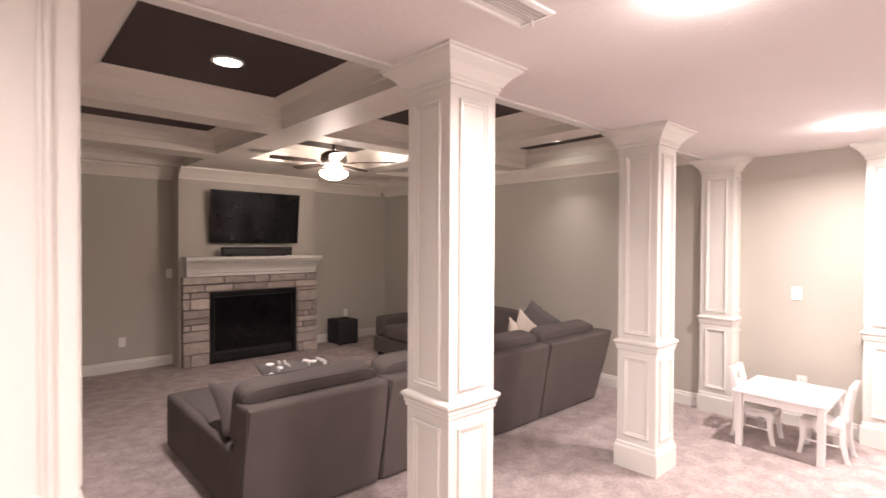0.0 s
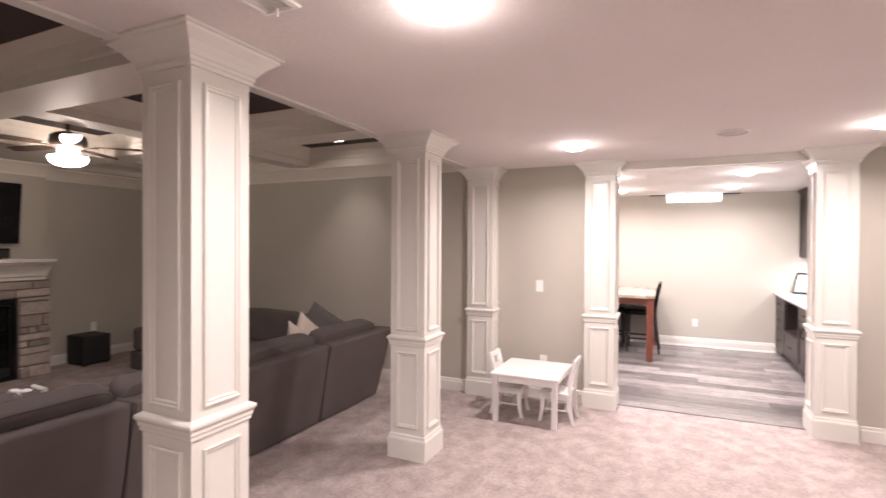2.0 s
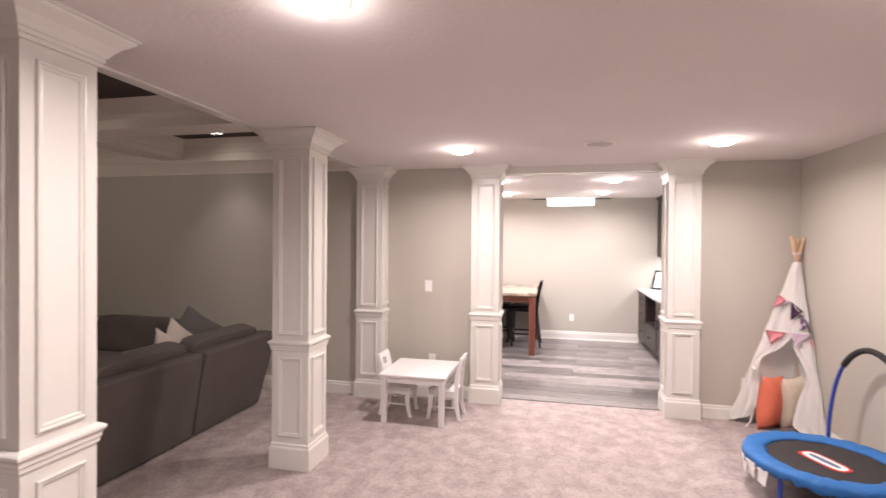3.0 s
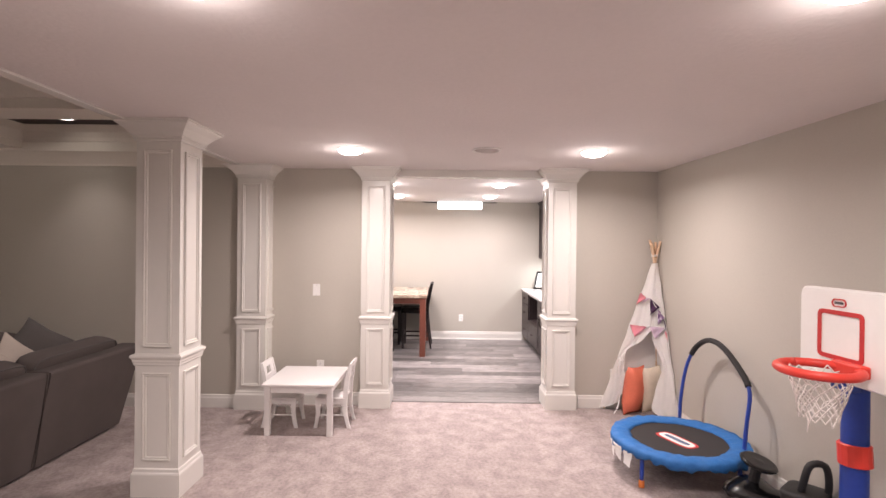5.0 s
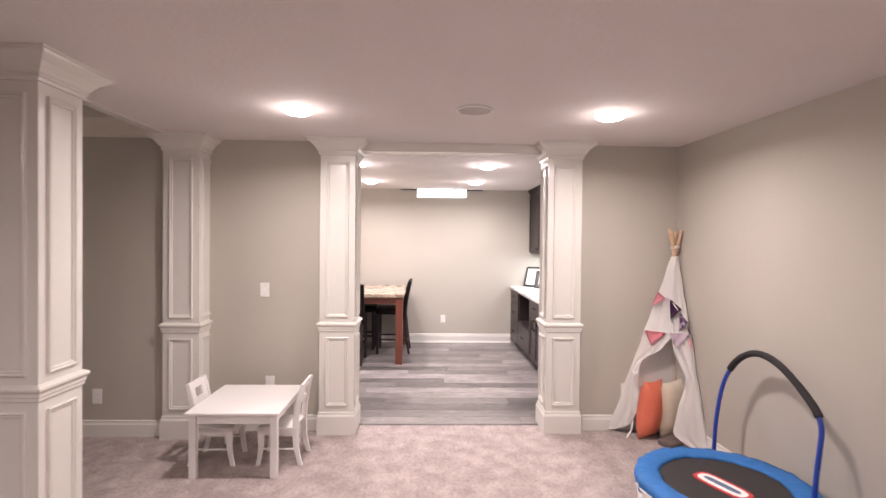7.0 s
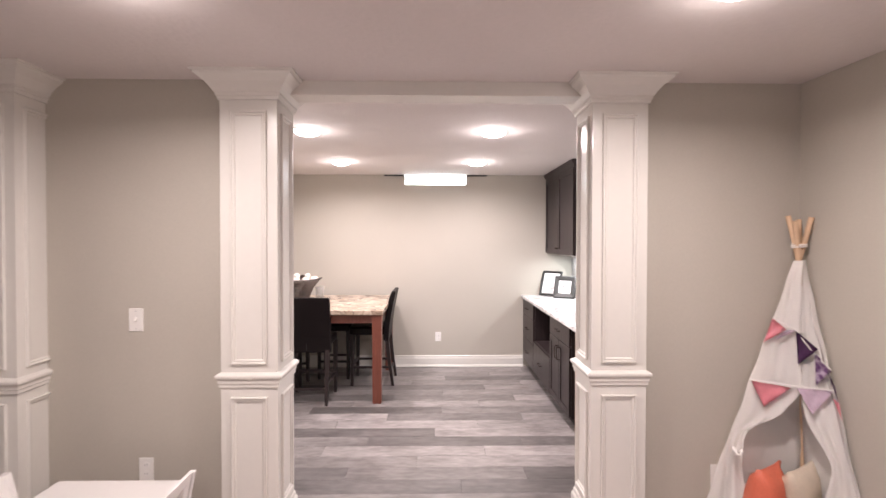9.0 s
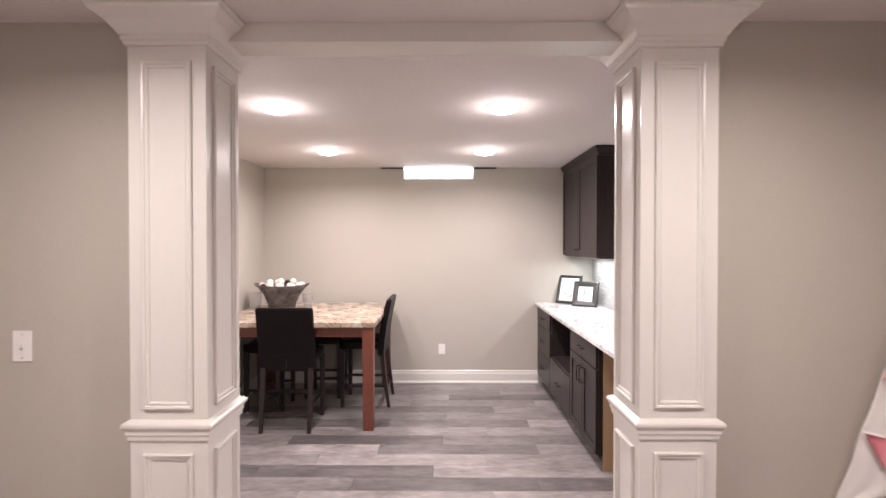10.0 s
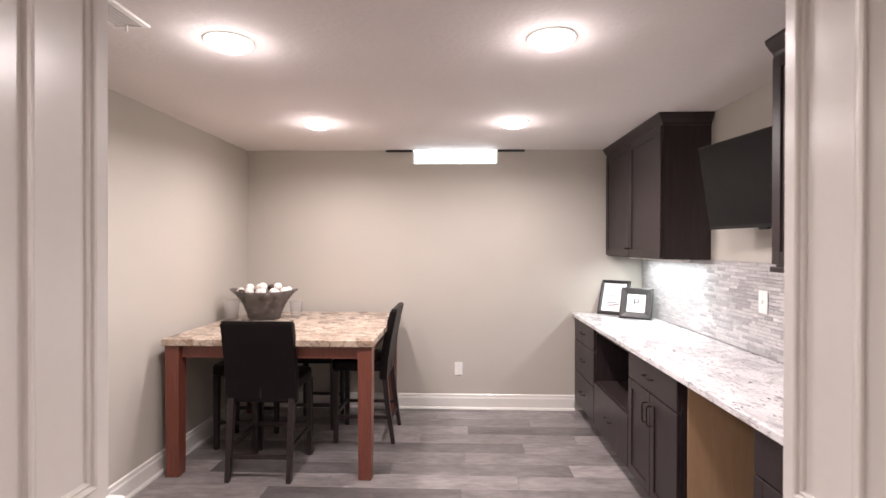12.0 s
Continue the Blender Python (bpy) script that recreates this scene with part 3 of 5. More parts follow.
sb = thing("soundbar", "long black soundbar standing on the mantel", "soundbar", pose(4.08, 6.62, 1.41))
part("body", box(-0.48, -0.045, 0.012, 0.48, 0.045, 0.125, 0.012), M["black_matt"], sb)
part("top_strip", box(-0.47, -0.047, 0.105, 0.47, -0.040, 0.118), M["black"], sb)
part("foot", box(-0.4, -0.03, 0, -0.34, 0.03, 0.012), M["black_matt"], sb)
part("foot", box(0.34, -0.03, 0, 0.4, 0.03, 0.012), M["black_matt"], sb)
sub = thing("subwoofer", "black cube subwoofer on the carpet", "speaker", pose(5.52, 6.80, 0))
part("cabinet", box(-0.175, -0.18, 0.015, 0.175, 0.18, 0.385, 0.012), M["black_matt"], sub)
part("grille", box(-0.16, -0.19, 0.03, 0.16, -0.178, 0.37, 0.006), M["foam"], sub)
for fx in (-0.14, 0.14):
    for fy in (-0.14, 0.14):
        part("foot", box(fx - 0.02, fy - 0.02, 0, fx + 0.02, fy + 0.02, 0.016), M["black_matt"], sub)


def wall_plate(kind, x, y, z, rz, w=0.075, h=0.12):
    if kind == "outlet":
        t = thing("wall_outlet", "white plastic power outlet plate on the wall", "outlet", pose(x, y, z, 0, 0, rz), "outlets")
    else:
        t = thing("light_switch", "white plastic light switch plate on the wall", "light switch", pose(x, y, z, 0, 0, rz), "light switches")
    part("plate", box(-w / 2, -0.006, -h / 2, w / 2, -0.0005, h / 2, 0.003), M["white_plastic"], t)
    if kind == "outlet":
        for dz in (-0.022, 0.022):
            s = part("socket", moved(lathe([(0.016, 0), (0.016, 0.002), (0.001, 0.0021)], 14), pose(0, -0.006, dz, 90, 0, 0)), M["paper"], t)
            for dx in (-0.006, 0.006):
                part("slot", box(dx - 0.001, -0.0088, dz - 0.004, dx + 0.001, -0.0078, dz + 0.005), M["black_matt"], s)
    else:
        part("toggle", moved(box(-0.005, -0.016, -0.01, 0.005, -0.004, 0.01, 0.002), pose(0, 0, 0, -18, 0, 0)), M["white_plastic"], t)
        for dz in (-0.045, 0.045):
            part("screw", moved(lathe([(0.003, 0), (0.003, 0.0012), (0.0005, 0.0014)], 8), pose(0, -0.006, dz, 90, 0, 0)), M["steel"], t)


wall_plate("switch", WX, 1.012, 1.175, -90)
wall_plate("outlet", WX, 0.965, 0.395, -90)
wall_plate("outlet", WX, -2.04, 0.342, -90)
wall_plate("outlet", FX, 2.30, 0.32, -90)
wall_plate("outlet", 2.56, FN, 0.36, 0)
wall_plate("outlet", 5.72, FN, 0.44, 0)
wall_plate("switch", 3.085, FN, 1.19, 0)
wall_plate("outlet", BX, -0.582, 0.376, -90)
wall_plate("outlet", 9.45, BN, 0.36, 180)
wall_plate("switch", 8.48, BS + 0.012, 1.215, 180, 0.08, 0.125)


# sectional sofa: units side by side
def welt(x0, x1, z0, z1, depth, side, puff):
    """The corded seam round one face of a box cushion."""
    p = 2 + 8 * (1 - puff)
    k = (1 - abs(side) ** p) ** (1 / p) * 1.004
    pts = []
    for i in range(49):
        c, w = math.cos(2 * math.pi * i / 48), math.sin(2 * math.pi * i / 48)
        q = k / (abs(c) ** p + abs(w) ** p) ** (1 / p)
        pts.append(((x0 + x1) / 2 + q * c * (x1 - x0) / 2, side * depth, (z0 + z1) / 2 + q * w * (z1 - z0) / 2))
    return tube(pts, 0.0065, 6, caps=False)


def sofa_unit(x0, x1, y0, y1, label, back="y", cushions=1, seed=0, end=0.0, plain=False):
    """A unit with its back towards -y, leaning out at the top. end: how far the right side leans out."""
    t = thing("sofa_unit", label, "sofa", pose(0, 0, 0), "sectional sofa units")
    lean = 0.11
    r = []
    for z, o, g in ((0.022, 0.0, 0.006), (0.04, 0.0, 0.0), (0.40, lean * 0.55, 0.0), (0.69, lean, 0.0), (0.704, lean - 0.001, 0.002), (0.713, lean - 0.006, 0.007), (0.718, lean - 0.016, 0.016)):
        yb, yf = y0 - o + g, y0 + 0.14 - o * 0.6 - g
        xr = x1 + end * max(0, (z - 0.05) / 0.66)
        r.append([(x0 + g, yb, z), (xr - g, yb, z), (xr - g, yf, z), (x0 + g, yf, z)])
    bm = loft(r)
    bmesh.ops.bevel(bm, geom=[e for e in bm.edges if abs(e.verts[0].co.z - e.verts[1].co.z) > 0.01], offset=0.012, segments=2, affect="EDGES")
    part("back", bm, M["sofa"], t)
    part("base", box(x0, y0 + 0.141, 0.03 if plain else 0.05, x1, y1, 0.438 if plain else 0.27, 0.03 if plain else 0.02, 3), M["sofa"], t)
    n = cushions
    for i in range(n):
        a, b = x0 + (x1 - x0) * i / n + 0.004, x0 + (x1 - x0) * (i + 1) / n - 0.004
        part("seat_cushion", cushion(a, y0 + 0.16, 0.265, b, y1 + 0.01, 0.455, 0.28, 7, 0.008, seed + i) if not plain else cushion(a + 0.03, y0 + 0.16, 0.36, b - 0.01, y1 - 0.04, 0.449, 0.5, 7, 0.004, seed), M["sofa"], t, smooth=True)
        bc = cushion(a + 0.008, -0.08, 0, b - 0.008, 0.08, 0.39, 0.14, 10, 0.005, seed + 7 + i)
        tilt = pose(0, y0 + 0.17, 0.43, 14, 0, 0)
        back_cushion = part("back_cushion", moved(bc, tilt), M["sofa"], t, smooth=True)
        for side in (-0.86, 0.86):
            part("welt", moved(welt(a + 0.008, b - 0.008, 0.0, 0.39, 0.08, side, 0.14), tilt), M["sofa_dark"], back_cushion, smooth=True)
    for fx in (x0 + 0.07, x1 - 0.07):
        for fy in (y0 + 0.09, y1 - 0.08):
            part("foot", box(fx - 0.03, fy - 0.03, 0, fx + 0.03, fy + 0.03, 0.05), M["black_matt"], t)
    return t


sofa_unit(2.36, 3.275, 2.585, 4.12, "grey upholstered chaise unit of the sectional sofa", cushions=1, seed=1, plain=True)
sofa_unit(3.29, 5.03, 2.585, 3.52, "grey upholstered middle unit of the sectional sofa", cushions=2, seed=4)
sofa_unit(5.045, 5.98, 2.585, 3.52, "grey upholstered corner unit of the sectional sofa", cushions=1, seed=9, end=0.13)
ret = thing("sofa_unit", "grey upholstered long return of the sectional sofa", "sofa", pose(0, 0, 0), "sectional sofa units")
part("base", box(5.42, 3.56, 0.05, 6.18, 5.80, 0.27, 0.02), M["sofa"], ret)
part("back", box(6.05, 3.56, 0.271, 6.20, 5.80, 0.68, 0.03, 3), M["sofa"], ret)
for i in range(2):
    y0 = 3.57 + i * 1.02
    part("seat_cushion", cushion(5.41, y0, 0.265, 6.05, y0 + 1.0, 0.455, 0.28, 7, 0.008, 20 + i), M["sofa"], ret, smooth=True)
    part("back_cushion", moved(cushion(-0.1, -0.49, 0, 0.1, 0.49, 0.39, 0.3, 8, 0.012, 24 + i), pose(5.97, y0 + 0.5, 0.43, 0, 12, 0)), M["sofa"], ret, smooth=True)
part("arm", box(5.44, 5.60, 0.271, 6.05, 5.80, 0.56, 0.05, 3), M["sofa"], ret)
for fx in (5.5, 6.12):
    for fy in (3.65, 5.72):
        part("foot", box(fx - 0.03, fy - 0.03, 0, fx + 0.03, fy + 0.03, 0.052), M["black_matt"], ret)


def pillow(m, w, h, d, mat, label, seed, piping=None):
    t = thing("throw_pillow", label, "pillow", m, "throw pillows")
    bm = bmesh.new()
    bmesh.ops.create_cube(bm, size=2)
    bmesh.ops.subdivide_edges(bm, edges=bm.edges[:], cuts=7, use_grid_fill=True)
    for v in bm.verts:
        x, y, z = v.co
        edge = (1 - abs(x) ** 2.6) * (1 - abs(z) ** 2.6)
        pinch = 1 - 0.07 * (1 - abs(z) ** 2) if abs(x) > 0.99 else 1
        v.co = Vector((x * w / 2 * (1 - 0.06 * (1 - z * z) * abs(x)), y * (0.006 + d / 2 * max(0, edge) ** 0.55), z * h / 2 * (1 - 0.06 * (1 - x * x) * abs(z))))
        v.co += noise.noise_vector(v.co * 7 + Vector((seed, 0, seed))) * 0.008
    part("cover", bm, mat, t, smooth=True)
    return t


pillow(pose(5.24, 3.00, 0.625, -22, 33, 8), 0.37, 0.37, 0.13, M["pillow"], "cream cloth throw pillow leaning on the sofa back", 1)
pillow(pose(5.45, 3.07, 0.660, -20, 40, -8), 0.39, 0.39, 0.13, M["pillow"], "cream cloth throw pillow leaning on the sofa back", 2)
pillow(pose(5.97, 3.34, 0.68, -20, 36, -50), 0.41, 0.41, 0.14, M["sofa_dark"], "charcoal cloth throw pillow in the sofa corner", 3)
pillow(pose(2.62, 3.03, 0.565, -62, 3, -4), 0.48, 0.46, 0.15, M["sofa"], "grey cloth throw pillow on the chaise", 4)
pat = pillow(pose(3.02, 3.12, 0.60, -58, 3, 6), 0.56, 0.50, 0.13, M["sofa_dark"], "dark grey throw pillow with white leaf print", 5)
rnd = random.Random(5)
for i in range(30):
    u, w = rnd.uniform(-0.23, 0.23), rnd.uniform(-0.15, 0.21)
    part("print_motif", moved(lathe([(0.03, -0.012), (0.027, 0.003), (0.002, 0.005)], 8), pose(u, -0.008 - 0.065 * max(0, (1 - abs(u / 0.28) ** 2.6) * (1 - abs(w / 0.25) ** 2.6)) ** 0.55, w, 90, 0, rnd.uniform(0, 90)) @ Matrix.Diagonal((1.2, 0.55, 1, 1))), M["paper"], pat, "white leaf motif")

# ---- play area ----
kt = thing("kids_table", "small white painted children's table", "table", pose(6.09, 0.935, 0))
part("tabletop", box(-0.33, -0.31, 0.425, 0.33, 0.31, 0.447, 0.006), M["kid_white"], kt)
for s in (-1, 1):
    part("apron", box(-0.27, s * 0.268 - 0.009, 0.365, 0.27, s * 0.268 + 0.009, 0.4245), M["kid_white"], kt)
    part("apron", box(s * 0.288 - 0.009, -0.24, 0.365, s * 0.288 + 0.009, 0.24, 0.4245), M["kid_white"], kt)
    for q in (-1, 1):
        part("leg", box(s * 0.287 - 0.023, q * 0.267 - 0.023, 0, s * 0.287 + 0.023, q * 0.267 + 0.023, 0.4242, 0.003), M["kid_white"], kt)


def kids_chair():
    t = thing("kids_chair", "small white painted children's chair with curved legs", "chair", pose(0, 0, 0), "chairs at the children's table")
    part("seat", box(-0.135, -0.135, 0.255, 0.135, 0.13, 0.273, 0.006), M["kid_white"], t)

    def bent(x, pts):
        rings = [[(x - 0.012, y - w, z), (x + 0.012, y - w, z), (x + 0.012, y + w, z), (x - 0.012, y + w, z)] for y, z, w in pts]
        return loft(rings)
    for x in (-0.12, 0.12):
        part("front_leg", bent(x, [(-0.135, 0, 0.014), (-0.122, 0.06, 0.014), (-0.112, 0.13, 0.017), (-0.112, 0.2, 0.019), (-0.115, 0.254, 0.021)]), M["kid_white"], t)
        part("back_leg", bent(x, [(0.165, 0, 0.014), (0.148, 0.06, 0.014), (0.132, 0.14, 0.017), (0.128, 0.25, 0.02), (0.135, 0.36, 0.019), (0.155, 0.48, 0.016), (0.178, 0.575, 0.013)]), M["kid_white"], t)
        part("side_rail", box(x - 0.008, -0.1, 0.215, x + 0.008, 0.12, 0.254), M["kid_white"], t)
        part("stretcher", moved(tube([(x, -0.11, 0.115), (x, 0.135, 0.115)], 0.007, 8), Matrix()), M["kid_white"], t)
    part("front_rail", box(-0.11, -0.125, 0.215, 0.11, -0.112, 0.254), M["kid_white"], t)
    # top rail with a hand slot
    fr = bmesh.new()
    for a, b, c, d in ((-0.115, 0.53, 0.115, 0.575), (-0.115, 0.42, 0.115, 0.46), (-0.115, 0.46, -0.05, 0.53), (0.05, 0.46, 0.115, 0.53)):
        box(a, -0.008, b, c, 0.008, d, bm=fr)
    for v in fr.verts:
        v.co.y += 0.128 + (v.co.z - 0.36) * 0.22 + (0.115 ** 2 - v.co.x ** 2) * 0.6
    part("backrest", fr, M["kid_white"], t)
    return t


kc = kids_chair()
kc.matrix_basis = pose(6.10, 1.145, 0, 0, 0, 0)
copy_thing(kc, pose(6.11, 0.705, 0, 0, 0, 180))

# teepee
ten = thing("play_tent", "white canvas play teepee with pastel bunting in the corner", "tent", pose(6.41, -2.185, 0, 0, 0, 0))
TB = [Vector((0.222, 0.295, 0.0)), Vector((-0.285, -0.295, 0.0)), Vector((0.17, -0.27, 0.0))]
TA = Vector((0.165, -0.228, 1.49))
tips = [TA + Vector(q) for q in ((-0.02, -0.045, 0.22), (0.03, 0.04, 0.23), (-0.035, 0.05, 0.20), (0.035, -0.02, 0.21))]
for b, tip in zip([TB[0] + Vector((0.01, -0.05, 0)), TB[1] + Vector((0.07, 0.0, 0)), TB[2], Vector((0.19, -0.26, 0))], tips):
    part("pole", tube([b, b.lerp(TA, 0.9) + Vector((0.012, -0.008, 0)), TA + (tip - TA) * 0.3, tip], 0.013, 10), M["pale_wood"], ten)
part("cord", tube([TA + Vector((0.034 * math.cos(a), 0.034 * math.sin(a), 0.065 + 0.0016 * a)) for a in [i * 0.6 for i in range(24)]], 0.004, 6), M["net"], ten)
part("tie", tube([TA + Vector((0.03, -0.03, 0.04)), TA + Vector((0.06, -0.075, 0.07)), TA + Vector((0.07, -0.07, 0.02)), TA + Vector((0.05, -0.04, 0.03))], 0.007, 6), M["net"], ten)


def tent_point(u, h):
    """On the front sheet: u from 0 (north corner) to 1 (south corner), h from 0 (floor) to 1 (top)."""
    base = TB[0].lerp(TB[1], u)
    top = TA + Vector((-0.028 * (1 - abs(2 * u - 1)), 0.03 - 0.06 * u, 0))
    return base.lerp(top, h)


def tent_sheet(fun, nu, nh, fold, seed):
    """A draped sheet of cloth from fun(a, b), a and b from 0 to 1."""
    bm = bmesh.new()
    out = Vector((-0.83, 0.55, 0.1))
    grid = []
    for j in range(nh + 1):
        row = []
        for i in range(nu + 1):
            a, b = i / nu, j / nh
            p = fun(a, b)
            k = math.sin(a * 9 + seed) * 0.6 + math.sin(a * 17 + seed * 2 + b * 3) * 0.4
            p = p + out * (fold * k * (1 - b) ** 0.7) + noise.noise_vector(p * 6) * 0.008
            row.append(bm.verts.new((p.x, p.y, max(0.004, p.z))))
        grid.append(row)
    for j in range(nh):
        for i in range(nu):
            bm.faces.new((grid[j][i], grid[j][i + 1], grid[j + 1][i + 1], grid[j + 1][i]))
    r = bmesh.ops.solidify(bm, geom=bm.faces[:], thickness=0.003)
    return bm


def along(b, stops):
    """A value eased between (height, value) stops."""
    for (h0, v0), (h1, v1) in zip(stops, stops[1:]):
        if b <= h1:
            q = max(0, (b - h0) / (h1 - h0))
            return v0 + (v1 - v0) * (q * 0.5 + q * q * (3 - 2 * q) * 0.5)
    return stops[-1][1]


def edge_left(b):
    """Edge of the north flap, gathered and tied back at knee height."""
    return along(b, ((0.0, 0.22), (0.10, 0.27), (0.34, 0.13), (0.38, 0.14), (0.46, 0.44), (0.54, 0.60), (1.0, 0.52)))


def edge_right(b):
    """Edge of the south flap, hanging aside below the slit."""
    return along(b, ((0.0, 0.88), (0.07, 0.66), (0.19, 0.71), (0.36, 0.84), (0.50, 0.645), (0.54, 0.61), (1.0, 0.54)))


def lift(b, hem):
    return hem + (1 - hem) * b


def north(a, b):
    p = tent_point(edge_left(b) * a, lift(b, 0.015 + 0.05 * a * a))
    gather = math.exp(-((b - 0.34) / 0.07) ** 2) * a
    return p + Vector((-0.83, 0.55, 0.1)) * (0.035 * gather + 0.02 * a * max(0, 0.34 - b))


def south(a, b):
    u = edge_right(b)
    p = tent_point(u + (1 - u) * a, b)
    return p + Vector((-0.83, 0.55, 0.1)) * (0.03 * (1 - a) * max(0, 0.5 - b))


part("north_flap", tent_sheet(north, 20, 48, 0.013, 1.0), M["canvas"], ten, smooth=True)
part("south_flap", tent_sheet(south, 18, 48, 0.014, 2.2), M["canvas"], ten, smooth=True)
knot = tent_point(0.12, 0.345) + Vector((-0.05, 0.04, 0.01))
part("flap_tie", tube([knot + Vector((0.03 * math.cos(q), 0.012 * math.sin(q), 0.012 * math.sin(q * 2))) for q in [0.7 * k for k in range(10)]], 0.007, 6), M["canvas"], ten)
part("back_sheet", tent_sheet(lambda a, b: TB[2].lerp(TB[0] + Vector((0, -0.05, 0)), a).lerp(TA, b * 0.97), 10, 14, 0.01, 0.3), M["canvas"], ten, smooth=True)
part("side_sheet", tent_sheet(lambda a, b: TB[1].lerp(TB[2], a).lerp(TA, b * 0.99), 8, 14, 0.008, 0.7), M["canvas"], ten, smooth=True)
part("hem_tie", tube([tent_point(0.24, 0.09) + Vector((-0.03, 0.02, 0)), tent_point(0.23, 0.04) + Vector((-0.05, 0.02, 0)), tent_point(0.21, 0.004) + Vector((-0.06, 0.03, 0))], 0.006, 6), M["canvas"], ten)


def flag(u0, h0, u1, h1, ut, ht, mat, label):
    o = Vector((-0.83, 0.55, 0.1)) * 0.024
    a, b, c = tent_point(u0, h0) + o, tent_point(u1, h1) + o, tent_point(ut, ht) + o * 1.5
    bm = bmesh.new()
    n = 5
    rows = []
    for j in range(n + 1):
        s = j / n
        l, r = a.lerp(c, s), b.lerp(c, s)
        rows.append([l.lerp(r, i / n) + o * 0.35 * math.sin(i * 1.3 + j) for i in range(n + 1)])
    vs = [[bm.verts.new(p) for p in r] for r in rows]
    for j in range(n):
        for i in range(n):
            bm.faces.new((vs[j][i], vs[j][i + 1], vs[j + 1][i + 1], vs[j + 1][i]))
    bmesh.ops.solidify(bm, geom=bm.faces[:], thickness=0.002)
    part("bunting_flag", bm, mat, ten, label, True)


flag(0.00, 0.80, 0.30, 0.765, 0.00, 0.715, M["pink"], "pink cloth flag")
flag(0.30, 0.765, 0.46, 0.765, 0.16, 0.725, M["lilac"], "lilac cloth flag")
flag(0.46, 0.765, 0.86, 0.71, 0.54, 0.655, M["purple"], "dark purple cloth flag")
flag(0.79, 0.70, 1.0, 0.645, 0.77, 0.596, M["floral"], "purple floral cloth flag")
flag(0.93, 0.655, 1.0, 0.60, 0.99, 0.555, M["purple"], "dark purple cloth flag")
flag(0.02, 0.582, 0.47, 0.578, 0.23, 0.504, M["pink"], "coral pink cloth flag")
flag(0.54, 0.580, 0.98, 0.588, 0.71, 0.505, M["lilac"], "pale lilac cloth flag")
flag(0.94, 0.565, 1.0, 0.55, 0.99, 0.50, M["pink"], "crimson cloth flag")
for (u0, h0), (u1, h1) in (((0.0, 0.80), (0.46, 0.768)), ((0.46, 0.768), (1.0, 0.648)), ((0.0, 0.584), (1.0, 0.586))):
    o = Vector((-0.83, 0.55, 0.1)) * 0.026
    part("bunting_cord", tube([tent_point(u0 + (u1 - u0) * s, h0 + (h1 - h0) * s) + o for s in (0, 0.25, 0.5, 0.75, 1)], 0.003, 5), M["canvas"], ten)
pillow(pose(6.489, -2.185, 0.235, 4, 3, -58), 0.235, 0.47, 0.17, M["coral"], "coral satin pillow standing inside the tent", 6)
pillow(pose(6.487, -2.360, 0.24, 4, -3, -64), 0.24, 0.47, 0.15, M["cream"], "cream quilted pillow standing inside the tent", 7)
mat_cushion = thing("floor_cushion", "flat grey-brown cushion lying on the tent floor", "cushion", pose(6.342, -2.301, 0, 0, 0, -58))
part("cover", cushion(-0.11, -0.07, 0.002, 0.11, 0.07, 0.05, 0.55, 7, 0.004, 3), M["taupe"], mat_cushion, smooth=True)

# trampoline
tr = thing("mini_trampoline", "small round blue trampoline with a padded handlebar", "trampoline", pose(5.21, -2.03, 0))
R = 0.46
pad_prof = [(R - 0.01, 0.206), (R + 0.006, 0.209), (R + 0.010, 0.24), (R, 0.258), (R - 0.05, 0.264), (R - 0.11, 0.257), (R - 0.135, 0.245), (R - 0.13, 0.24), (R - 0.05, 0.235), (R - 0.012, 0.225)]
rings = []
n = 192
for i in range(n):
    a = 2 * math.pi * i / n
    w = 1 + 0.004 * math.sin(a * 31 + 2 * math.sin(a * 3)) + 0.006 * math.sin(a * 6) + 0.004 * math.sin(a * 17)
    drop = 0.005 * math.sin(a * 11) + 0.006 * math.sin(a * 6 + 1)
    ring = []
    for r, z in pad_prof:
        q = Vector((r * w * math.cos(a), r * w * math.sin(a), z + (drop * 1.3 + 0.007 * math.sin(a * 23 + math.sin(a * 5)) + 0.005 * math.sin(a * 41) - 0.008 if z < 0.21 else 0)))
        q += noise.noise_vector(q * 16) * 0.008 + noise.noise_vector(q * 40) * 0.0045
        ring.append(tuple(q))
    rings.append(ring)
rings.append(rings[0])
bm = loft(rings, caps=False)
bmesh.ops.remove_doubles(bm, verts=bm.verts[:], dist=0.0001)
part("pad", bm, M["blue"], tr, "blue vinyl padded rim", True)
part("jump_mat", lathe([(R - 0.06, 0.236), (R - 0.06, 0.243), (0.2, 0.240), (0.005, 0.239)], 40), M["mat_black"], tr, "black woven jump mat")
lg = []
for w, h, z, mat, nm in ((0.325, 0.14, 0.2425, "red_paint", "logo_border"), (0.285, 0.10, 0.2440, "paper", "logo_field"), (0.22, 0.04, 0.2455, "logo_blue", "logo_bar")):
    pts = []
    for i in range(28):
        a = 2 * math.pi * i / 28
        pts.append((math.copysign(abs(math.cos(a)) ** 0.45, math.cos(a)) * w / 2, math.copysign(abs(math.sin(a)) ** 0.6, math.sin(a)) * h / 2))
    part(nm, moved(loft([[(x, y, z - 0.0012) for x, y in pts], [(x, y, z) for x, y in pts]]), pose(-0.02, 0.02, 0, 0, 0, 22)), M[mat], tr)
